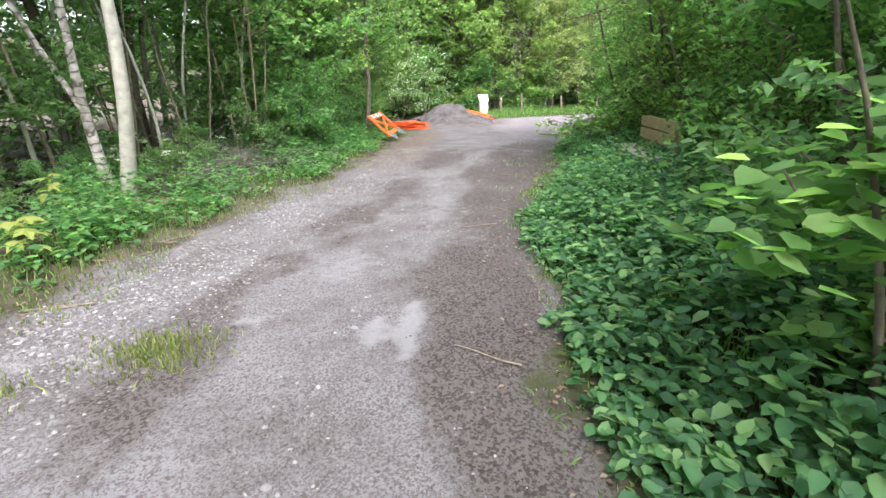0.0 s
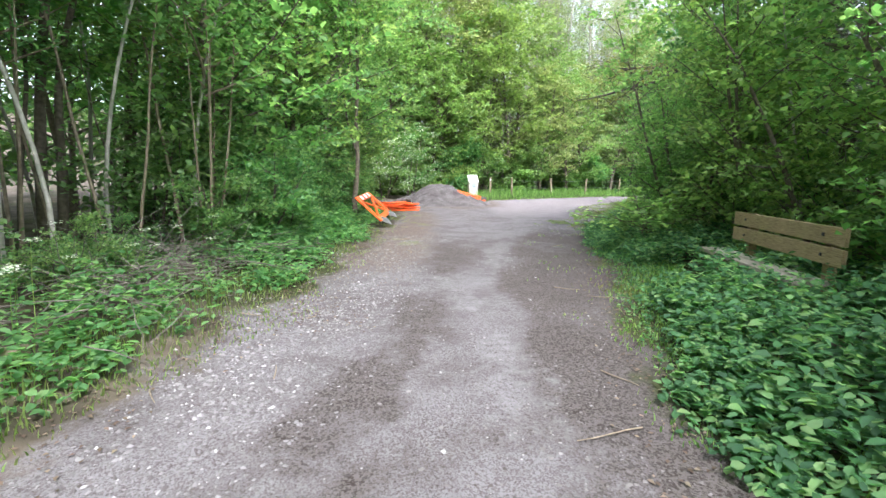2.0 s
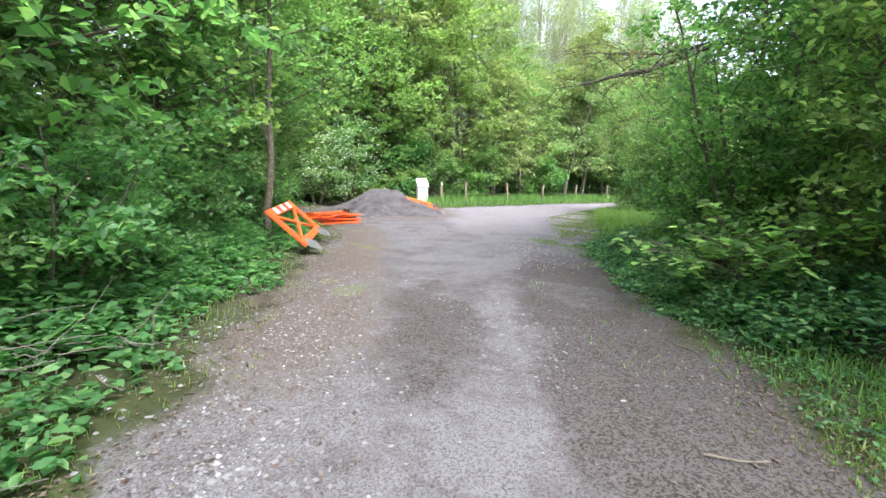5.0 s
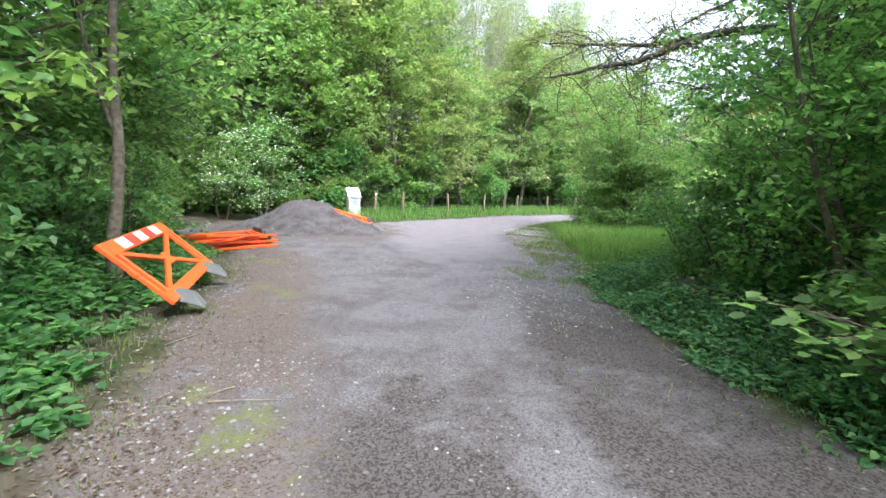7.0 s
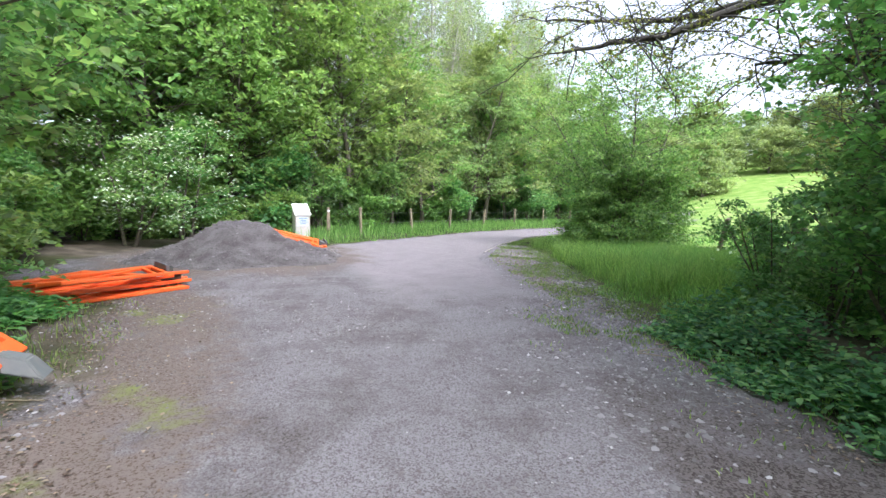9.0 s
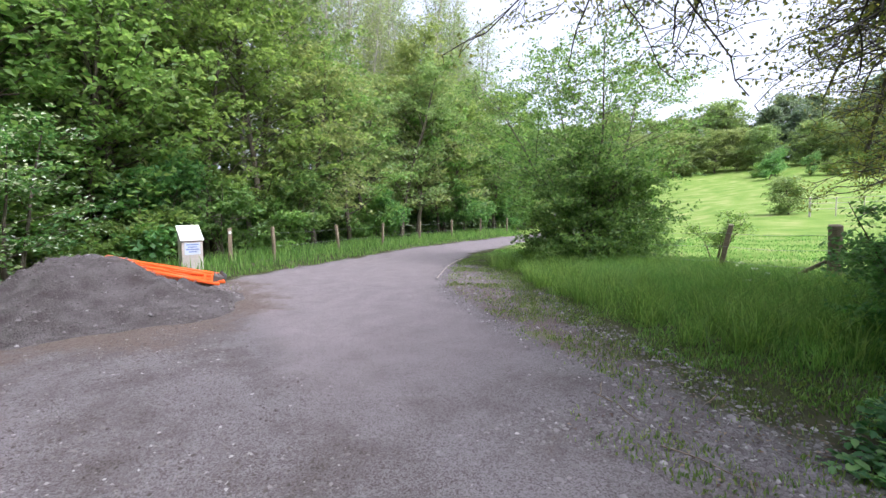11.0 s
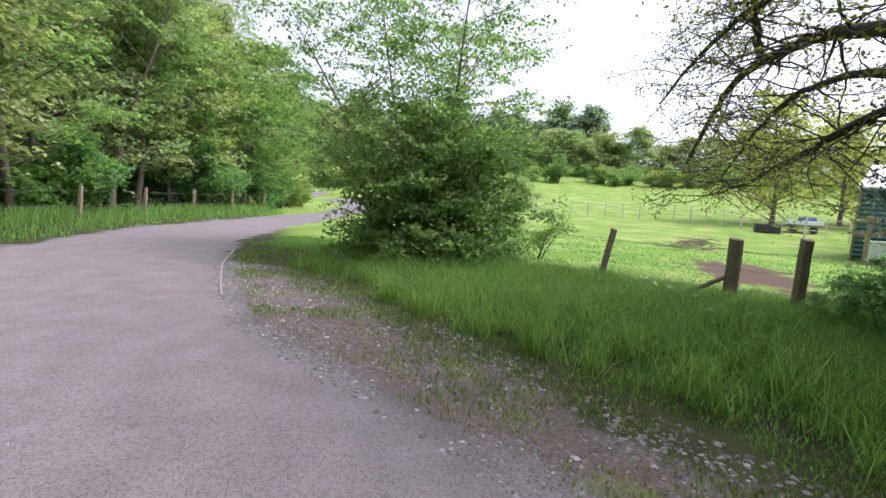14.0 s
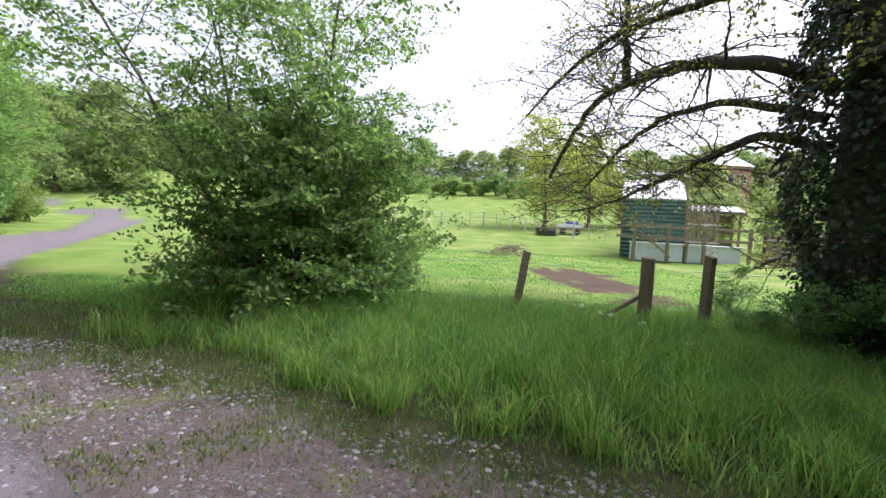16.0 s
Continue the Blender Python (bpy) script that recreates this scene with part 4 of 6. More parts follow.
part("trunk", fast_mesh("trunk", v, f, M_BARK, True), t)
part("foliage", leaf_mesh("foliage", c, 0.085, M_HAWTHORN, 0.5, rng=rng), t)
v, f, c = grow(rng, tall=7.6, r0=0.05, low=0.22, branches=120, spread=2.5, leaves=26000, clump=0.2, rise=0.2, stems=4, thin=0.75)
t = thing("tree", 13.9, 26.4, z_at(13.9, 26.4), "young tree with airy crown growing through a bush", "tree")
part("trunk", fast_mesh("trunk", v, f, M_BARK, True), t)
part("crown", leaf_mesh("crown", c, 0.085, M_HAWTHORN, 0.5, rng=rng), t)
rng = np.random.default_rng(12)
v, f, c = grow(rng, tall=1.75, r0=0.02, low=0.3, branches=18, spread=0.65, leaves=1500, clump=0.16, stems=4)
t = thing("bush", 17.3, 24.6, z_at(17.3, 24.6), "small yellowish green bush by the fence", "bush")
part("trunk", fast_mesh("trunk", v, f, M_BARK, True), t)
part("foliage", leaf_mesh("foliage", c, 0.09, M_LEAF_LIGHT, rng=rng), t)


# ---- the old oak clad in ivy ----
def build_oak():
    ox, oy = 11.85, 17.95
    rng = np.random.default_rng(31)
    t = thing("oak_tree", ox, oy, z_at(ox, oy), "old oak, trunk clad in dark ivy, long bare drooping limbs", "tree")
    o = np.array([ox, oy, z_at(ox, oy)])
    trunk = np.array([(0, 0, -0.2), (0.02, 0.0, 0.6), (0.0, 0.05, 2.0), (0.05, 0.0, 4.0), (0.1, -0.1, 6.5), (0.0, -0.2, 9.0)])
    v, f = tubes([(trunk, [0.85, 0.68, 0.62, 0.58, 0.42, 0.2], 16)])
    part("trunk", fast_mesh("trunk", v, f, M_BARK_DARK, True), t)
    limbs = [
        ([(12.5, 18.3, 3.7), (12.7, 19.2, 4.1), (13.6, 19.7, 4.35), (14.6, 20.1, 4.4), (15.6, 20.5, 4.35), (16.2, 20.85, 3.7), (16.8, 21.2, 2.7)], 0.125, 0.04),
        ([(12.5, 18.3, 2.9), (13.0, 19.0, 3.15), (13.6, 19.45, 2.8), (14.2, 19.75, 2.55), (15.0, 20.2, 2.2), (15.8, 20.8, 1.95)], 0.085, 0.018),
        ([(15.0, 20.25, 4.4), (14.6, 20.5, 4.9), (14.4, 20.6, 5.4), (14.0, 20.8, 6.3)], 0.09, 0.03),
        ([(12.4, 18.4, 4.4), (11.3, 19.6, 5.0), (10.3, 20.4, 4.9), (9.2, 20.8, 4.35), (8.2, 21.0, 4.15), (7.1, 21.1, 3.8)], 0.12, 0.025),
        ([(10.3, 20.4, 4.9), (9.9, 21.4, 4.9), (9.2, 22.4, 5.1), (8.2, 23.2, 5.2)], 0.07, 0.02),
        ([(12.4, 18.2, 3.4), (11.4, 19.0, 3.75), (10.2, 19.2, 3.7), (9.0, 19.3, 3.45)], 0.09, 0.02),
        ([(12.6, 18.0, 5.5), (13.4, 20.0, 6.6), (13.6, 22.0, 7.0), (13.2, 24.0, 6.6)], 0.14, 0.03),
        ([(12.6, 18.0, 6.0), (11.4, 17.6, 7.2), (9.8, 18.6, 7.6), (8.2, 19.8, 7.2)], 0.13, 0.03),
        ([(12.6, 18.0, 6.2), (14.6, 17.4, 7.2), (17.0, 18.2, 7.4), (19.2, 19.2, 6.9)], 0.13, 0.03),
    ]
    limbs += [([(12.9, 17.7, 1.75), (14.2, 17.2, 1.45), (15.3, 17.3, 0.95)], 0.05, 0.03), ([(12.4, 18.6, 5.0), (13.4, 19.6, 5.3), (14.6, 20.6, 5.2), (15.6, 21.3, 4.7), (16.4, 21.9, 4.0)], 0.09, 0.02),
              ([(12.5, 18.4, 3.3), (13.2, 19.3, 3.7), (14.4, 19.9, 3.6), (15.6, 20.2, 3.1), (16.6, 20.5, 2.4)], 0.075, 0.02)]
    tips = []
    for pts, ra, rb in limbs:
        p = np.array(pts) - o
        k = np.linspace(0, len(p) - 1, (len(p) - 1) * 5 + 1)
        q = np.stack([np.interp(k, np.arange(len(p)), p[:, i]) for i in range(3)], 1)
        for _ in range(3):
            q[1:-1] = (q[:-2] + q[1:-1] * 2 + q[2:]) / 4
        q += rng.normal(size=q.shape) * 0.015
        rad = np.linspace(ra, rb, len(q))
        lines = [(q, rad, 8)]
        for b in range(int(len(q) * 1.3) + 8):
            j = int(rng.integers(len(q) // 4, len(q)))
            a = rng.uniform(0, 6.28)
            bp = curve_pts(q[j], (math.cos(a), math.sin(a), rng.uniform(-0.5, 0.7)), rng.uniform(0.6, 2.0), 6, -0.35, rng, 0.22)
            lines.append((bp, np.linspace(max(rad[j] * 0.3, 0.012), 0.006, 7), 4))
            for c in range(5):
                a2 = a + rng.uniform(-1.2, 1.2)
                sp = curve_pts(bp[int(rng.integers(1, 7))], (math.cos(a2), math.sin(a2), rng.uniform(-0.6, 0.6)), rng.uniform(0.25, 0.7), 4, -0.2, rng, 0.22)
                lines.append((sp, np.linspace(0.008, 0.003, 5), 3))
                tips += [sp[2], sp[3], sp[4]]
            tips += [bp[5], bp[6]]
        v, f = tubes(lines)
        part("limb", fast_mesh("limb", v, f, M_BARK_DARK, True), t)
    tips = np.array(tips)
    n = 19000
    c = tips[rng.integers(0, len(tips), n)] + rng.normal(size=(n, 3)) * 0.1
    part("crown", leaf_mesh("crown", c, 0.062, M_OAK, 0.3, rng=rng), t, "sparse young bronze-yellow leaves")
    n = 30000
    z = rng.uniform(0.0, 8.5, n)
    a = rng.uniform(0, 2 * np.pi, n)
    rr = 0.72 + 0.28 * sm(0.2, 2.0, z) + 0.13 * np.sin(a * 3 + z * 1.7) + 0.08 * np.sin(a * 7 - z * 4.1) + np.abs(rng.normal(size=n)) * 0.13
    c = np.stack([np.cos(a) * rr, np.sin(a) * rr, z], 1)
    out = np.stack([np.cos(a), np.sin(a), np.full(n, 0.4)], 1)
    part("ivy", leaf_mesh("ivy", c, 0.085, M_IVY, 0.2, 0.85, rng, out), t, "dark glossy ivy")


build_oak()


# ---- things by the track ----
def build_bench():
    t = thing("bench", 5.77, 10.66, 0.06, "weathered timber bench sunk among nettles", "bench", rz=-8.9)
    for z, h in ((0.82, 0.17), (0.625, 0.17)):
        part("back_plank", box_mesh("back_plank", 0.045, 2.02, h, M_BENCH, 0.008, (0.03, 0, z), None, 0.003), t)
    for y in (-0.72, 0.72):
        part("back_post", box_mesh("back_post", 0.09, 0.09, 0.95, M_BENCH, 0.01, (0.11, y, 0.42)), t)
        part("seat_post", box_mesh("seat_post", 0.1, 0.1, 0.4, M_BENCH, 0.01, (-0.24, y, 0.16)), t)
        part("bearer", box_mesh("bearer", 0.42, 0.07, 0.08, M_BENCH, 0.01, (-0.11, y * 0.92, 0.325)), t)
    for x in (-0.31, -0.13):
        part("seat_plank", box_mesh("seat_plank", 0.17, 2.06, 0.05, M_SEAT, 0.01, (x, 0, 0.392), None, 0.004), t)
    for z in (0.82, 0.625):
        for y in (-0.72, 0.72):
            part("bolt", box_mesh("bolt", 0.012, 0.03, 0.03, M_BLACK, 0.004, (0.004, y, z)), t)


build_bench()


def build_barrier():
    """Plastic road barrier, in the plane of x and z, feet below."""
    W, H = 2.05, 0.86
    t = thing("road_barrier", 0, 0, 0, "orange plastic road barrier with red and white band, leaning into bushes", "barrier", "orange road barriers")
    part("top_beam", box_mesh("top_beam", W, 0.05, 0.17, M_ORANGE, 0.014, (W / 2, 0, H - 0.085)), t)
    for i in range(5):
        part("stripe", box_mesh("stripe", 0.25, 0.008, 0.13, M_RED if i % 2 else M_WHITE, 0.002, (0.5 + 0.262 * i, -0.0275, H - 0.085)), t, "red reflective stripe" if i % 2 else "white reflective stripe")
    part("bottom_beam", box_mesh("bottom_beam", W, 0.05, 0.14, M_ORANGE, 0.014, (W / 2, 0, 0.07)), t)
    for x in (0.03, 0.17, W - 0.17, W - 0.03):
        part("upright", bar_mesh("upright", (x, 0, 0.13), (x, 0, H - 0.16), 0.055, 0.045, M_ORANGE, 0.01), t)
    part("brace", bar_mesh("brace", (0.2, -0.004, 0.12), (W - 0.2, -0.004, H - 0.16), 0.06, 0.036, M_ORANGE, 0.008), t)
    part("brace", bar_mesh("brace", (0.2, 0.004, H - 0.16), (W - 0.2, 0.004, 0.12), 0.06, 0.036, M_ORANGE, 0.008), t)
    part("hub", box_mesh("hub", 0.17, 0.046, 0.17, M_ORANGE, 0.02, (W / 2, 0, 0.41)), t)
    for x in (0.01, W - 0.01):
        part("hinge_lug", box_mesh("hinge_lug", 0.05, 0.05, 0.09, M_ORANGE, 0.015, (x, 0.0, 0.46)), t)
    return t, W, H


def foot_mesh(mat):
    """A long low rubber foot, tapering to both ends."""
    bm = bmesh.new()
    bmesh.ops.create_cube(bm, size=1.0)
    for v in bm.verts:
        up = v.co.z > 0
        v.co = Vector((v.co.x * (0.15 if up else 0.24), v.co.y * (0.16 if up else 0.44), v.co.z * 0.11))
    bmesh.ops.bevel(bm, geom=bm.edges[:], offset=0.012, segments=2, affect="EDGES")
    me = bpy.data.meshes.new("foot")
    bm.to_mesh(me)
    bm.free()
    me.materials.append(mat)
    return me


barrier, BW, BH = build_barrier()
FOOT = foot_mesh(M_RUBBER)


def barrier_pose(corner, along_to, up_to):
    c, a, u = Vector(corner), Vector(along_to), Vector(up_to)
    ex = (a - c).normalized()
    ez = (u - c)
    ez = (ez - ez.dot(ex) * ex).normalized()
    ey = ez.cross(ex)
    return Matrix((ex, ey, ez)).transposed().to_4x4(), c


rot, c0 = barrier_pose((0.74, 17.2, 0.19), (0.81, 19.25, 0.24), (0.13, 17.3, 0.74))
flat_kind = copy_thing(barrier, Matrix.Translation((0.2, 23.0, 0.05)))
flat_kind["label"] = "orange plastic road barrier lying flat in a pile"
for x in (0.3, BW - 0.3):
    part("foot", FOOT, barrier, "grey rubber foot", pose(x, -0.03, -0.02, 66, 0, 4))
barrier.matrix_basis = Matrix.Translation(c0) @ rot
part("foot", FOOT, flat_kind, "grey rubber foot", pose(BW + 0.05, 0, 0.35, 90, 0, 90))
# pile of barriers on the ground: x of the barrier runs to +x, its height to +y
def lay(tip_x, tip_y, z, tilt, roll, turn):
    """Pose of a flat barrier whose right end lies at the tip."""
    a = radians(turn)
    return pose(tip_x - 2.05 * math.cos(a) - 0.43 * math.sin(a), tip_y - 2.05 * math.sin(a) + 0.43 * math.cos(a), z, tilt, roll, turn)


flat_kind.matrix_basis = lay(1.35, 23.35, 0.04, 89, 1, 38)
for x, y, z, tilt, roll, turn in ((1.3, 23.2, 0.09, 91, 0, -36), (1.32, 23.6, 0.15, 87, 3, 46), (1.22, 23.35, 0.2, 94, -2, 28), (1.25, 23.55, 0.26, 83, 4, 54)):
    copy_thing(flat_kind, lay(x, y, z, tilt, roll, turn))
for x, y, z, tilt, roll, turn in ((2.75, 29.75, 0.58, 97, 13, -2), (2.85, 29.85, 0.64, 99, 14, 3), (2.7, 29.7, 0.72, 95, 16, -7)):
    ob = copy_thing(flat_kind, pose(x, y, z, tilt, roll, turn))
    ob["label"] = "orange plastic road barrier lying on a grey heap"


def build_mound():
    n = 64
    V, F = [], []
    g = np.linspace(-1.25, 1.25, n)
    X, Y = np.meshgrid(g, g)
    x, y = X.ravel(), Y.ravel()
    r = np.hypot(x, y) * (1 + 0.07 * np.sin(3 * np.arctan2(y, x) + 0.6) + 0.04 * np.sin(7 * np.arctan2(y, x)))
    r = r + 0.05 * wob(x, y, 5.0, 3.0) + 0.03 * wob(x, y, 13.0, 1.0)
    z = 0.5 * np.clip(1 - r, 0, 1) ** 0.95 * (1 - 0.3 * sm(0.4, 0.0, r)) + 0.4 * sm(0.78, 0.12, r) + 0.06 * sm(1.2, 0.75, r)
    z -= 0.09 * sm(0.13, 0.0, np.abs(x + 0.06 + 0.3 * (y + 0.4) ** 2)) * sm(0.05, -0.25, y) * sm(0.85, 0.45, r)
    z += 0.06 * wob(x, y, 7.0) * sm(1.05, 0.7, r) + 0.035 * wob(x, y, 11.0, 4.0) * sm(1.0, 0.6, r) + 0.03 * wob(x, y, 17.0, 1.0) * sm(1.02, 0.8, r)
    z += 0.012 * RNG.normal(size=len(z)) * sm(1.05, 0.9, r) - 0.07 * sm(1.02, 1.2, r)
    i = (np.arange(n - 1)[:, None] * n + np.arange(n - 1)[None, :]).ravel()
    me = fast_mesh("spoil_mound", np.stack([x * 2.15, y * 2.75, z], 1), np.stack([i, i + 1, i + n + 1, i + n], 1), mound_material(), True)
    ob = new("spoil_mound", me)
    ob.matrix_basis = pose(2.4, 27.75, 0.0, 0, 0, 12)
    tagged(ob, "rounded heap of grey road planings", "gravel heap")
    k = RNG.choice(np.flatnonzero(r < 1.15), 5200)
    c, s_ = math.cos(radians(12)), math.sin(radians(12))
    px, py = x[k] * 2.15 + RNG.uniform(-0.05, 0.05, 5200), y[k] * 2.75 + RNG.uniform(-0.05, 0.05, 5200)
    return np.stack([2.4 + px * c - py * s_, 27.75 + px * s_ + py * c], 1), z[k]


LUMPS, LUMP_Z = build_mound()


def build_cabinet():
    t = thing("notice_cabinet", 4.38, 31.15, z_at(4.38, 31.15) - 0.02, "wooden box with white sloping lid and pale blue notice", "notice box", rz=8.0)
    bm = bmesh.new()
    prof = [(-0.2, 0.05), (0.2, 0.05), (0.2, 1.12), (-0.2, 0.78)]
    a = [bm.verts.new((-0.24, y, z)) for y, z in prof]
    b = [bm.verts.new((0.24, y, z)) for y, z in prof]
    bm.faces.new(a[::-1])
    bm.faces.new(b)
    for i in range(4):
        j = (i + 1) % 4
        bm.faces.new((a[i], a[j], b[j], b[i]))
    bmesh.ops.recalc_face_normals(bm, faces=bm.faces)
    bmesh.ops.bevel(bm, geom=bm.edges[:], offset=0.008, segments=2, affect="EDGES")
    me = bpy.data.meshes.new("body")
    bm.to_mesh(me)
    bm.free()
    me.materials.append(M_EDGE)
    part("body", me, t)
    lid = Matrix.Rotation(math.atan2(0.34, 0.4), 4, "X")
    part("lid", box_mesh("lid", 0.54, 0.58, 0.035, M_BOARD, 0.008, (0, -0.01, 0.985), lid), t, "white sloping lid")
    part("notice", box_mesh("notice", 0.36, 0.006, 0.3, M_PAPER, 0.001, (0, -0.206, 0.6)), t, "pale blue printed notice")
    for z, w in ((0.7, 0.28), (0.64, 0.22), (0.58, 0.3), (0.52, 0.18)):
        part("print_line", box_mesh("print_line", w, 0.004, 0.026, M_BLUE, 0.0, (0, -0.2105, z)), t, "blue line of small print")
    for x in (-0.2, 0.2):
        for y in (-0.15, 0.15):
            part("leg", box_mesh("leg", 0.06, 0.06, 0.4, M_EDGE, 0.006, (x, y, 0.14)), t)


build_cabinet()


def post_mesh(w, d, h, mat, seed=0, slope=0.02, rounded=False):
    bm = bmesh.new()
    if rounded:
        bmesh.ops.create_cone(bm, cap_ends=True, segments=12, radius1=w / 2, radius2=w / 2.1, depth=h)
    else:
        bmesh.ops.create_cube(bm, size=1.0)
        bmesh.ops.scale(bm, vec=(w, d, h), verts=bm.verts)
    bmesh.ops.bevel(bm, geom=bm.edges[:], offset=0.008, segments=1, affect="EDGES")
    bmesh.ops.subdivide_edges(bm, edges=[e for e in bm.edges if e.calc_length() > h * 0.6], cuts=5)
    for v in bm.verts:
        v.co.z += h / 2 - 0.2
        v.co += Vector(noise.noise_vector(v.co * 4 + Vector((seed, 0, 0)))) * 0.008
        if v.co.z > h - 0.3:
            v.co.z += slope * v.co.x / max(w, 0.01)
    me = bpy.data.meshes.new("post")
    bm.to_mesh(me)
    bm.free()
    me.materials.append(mat)
    return me


# waymarker with its pale disc
t = thing("waymarker_post", 5.5, 32.3, z_at(5.5, 32.3), "square wooden waymarker post with small pale disc", "post")
part("post", post_mesh(0.11, 0.11, 1.26, M_POST, 3), t)
part("disc", box_mesh("disc", 0.075, 0.01, 0.075, M_BOARD, 0.02, (0, -0.062, 0.93)), t, "pale waymark disc")

# field fence by the oak: leaning posts, strut and wires
FENCE = [(13.1, 22.5, 1.2, 0.1, -11, 3), (12.95, 20.55, 1.2, 0.21, 1, -1), (12.75, 19.75, 1.28, 0.13, 1, -2)]
fence = thing("field_fence", 12.95, 20.5, z_at(12.95, 20.5), "old wooden posts with slack wire along a field", "fence")
fo = Vector((12.95, 20.5, z_at(12.95, 20.5)))
for i, (x, y, h, w, lx, ly) in enumerate(FENCE):
    z = z_at(x, y)
    part("post", post_mesh(w, w * 0.9, h - z + 0.2, M_POST, i * 3.0, 0.03, i == 1), fence, "", Matrix.Translation(Vector((x, y, z)) - fo) @ pose(0, 0, 0, -lx, ly, 20))


def strand(pts, r, mat, name="wire", sides=5, sag=0.0):
    p = np.array(pts, float)
    k = np.linspace(0, len(p) - 1, (len(p) - 1) * 6 + 1)
    q = np.stack([np.interp(k, np.arange(len(p)), p[:, i]) for i in range(3)], 1)
    q[:, 2] -= sag * np.sin(np.pi * (k % 1.0))
    v, f = tubes([(q, np.full(len(q), r), sides)])
    return fast_mesh(name, v, f, mat, True)


for h in (0.45, 0.75, 1.02):
    pts = [(13.3, 27.5, h + 0.05), (13.2, 25.0, h), (13.1, 22.46, h), (12.95, 20.55, h + 0.02), (12.75, 19.75, h + 0.03), (12.7, 18.6, h + 0.05)]
    part("wire", strand(np.array(pts) - np.array(fo), 0.0035, M_WIRE, sag=0.04), fence, "rusty slack wire")
part("strut", strand([(0.0, 0.1, 0.55), (0.05, 0.75, 0.12)], 0.035, M_POST, "strut", 7), fence)
# low wire fence in front of the far wood
wf = thing("wood_fence", 8.5, 33.2, z_at(8.5, 33.2), "low post and wire fence along the wood edge", "fence")
wo = np.array([8.5, 33.2, z_at(8.5, 33.2)])
line = [(6.8, 32.6), (9.6, 34.4), (12.4, 36.4), (15.4, 38.2), (18.4, 39.6), (21.6, 41.0), (25.0, 42.3)]
for i, (x, y) in enumerate(line):
    part("post", post_mesh(0.09, 0.09, 1.25, M_POST, 20 + i), wf, "", Matrix.Translation(np.array([x, y, z_at(x, y)]) - wo) @ pose(0, 0, 0, RNG.uniform(-4, 4), RNG.uniform(-4, 4), 30))
for h in (0.5, 0.9):
    part("wire", strand([(x - wo[0], y - wo[1], h) for x, y in line], 0.003, M_WIRE, sag=0.02), wf)

M_EDGING = plain_material("weathered_edging", (0.36, 0.31, 0.27), 0.85, 0.0, dirt=(0.22, 0.18, 0.15))
# timber edging along the inside of the bend: one board after another
KERB = [(8.93, 26.66), (9.39, 27.23), (10.0, 27.95), (10.85, 28.9), (11.6, 29.6), (12.3, 30.25)]
edging = tagged(new("timber_edging"), "weathered timber edging boards curving along the path", "edging")
edging.matrix_basis = pose(10, 28, 0)
for (ax, ay), (bx, by) in zip(KERB, KERB[1:]):
    ln = math.hypot(bx - ax, by - ay)
    b = part("board", box_mesh("board", ln - 0.012, 0.02, 0.14, M_EDGING, 0.006, (0, 0, 0), None, 0.004), edging)
    b.matrix_basis = pose((ax + bx) / 2 - 10, (ay + by) / 2 - 28, -0.048, RNG.uniform(-3, 3), 0, math.degrees(math.atan2(by - ay, bx - ax)))


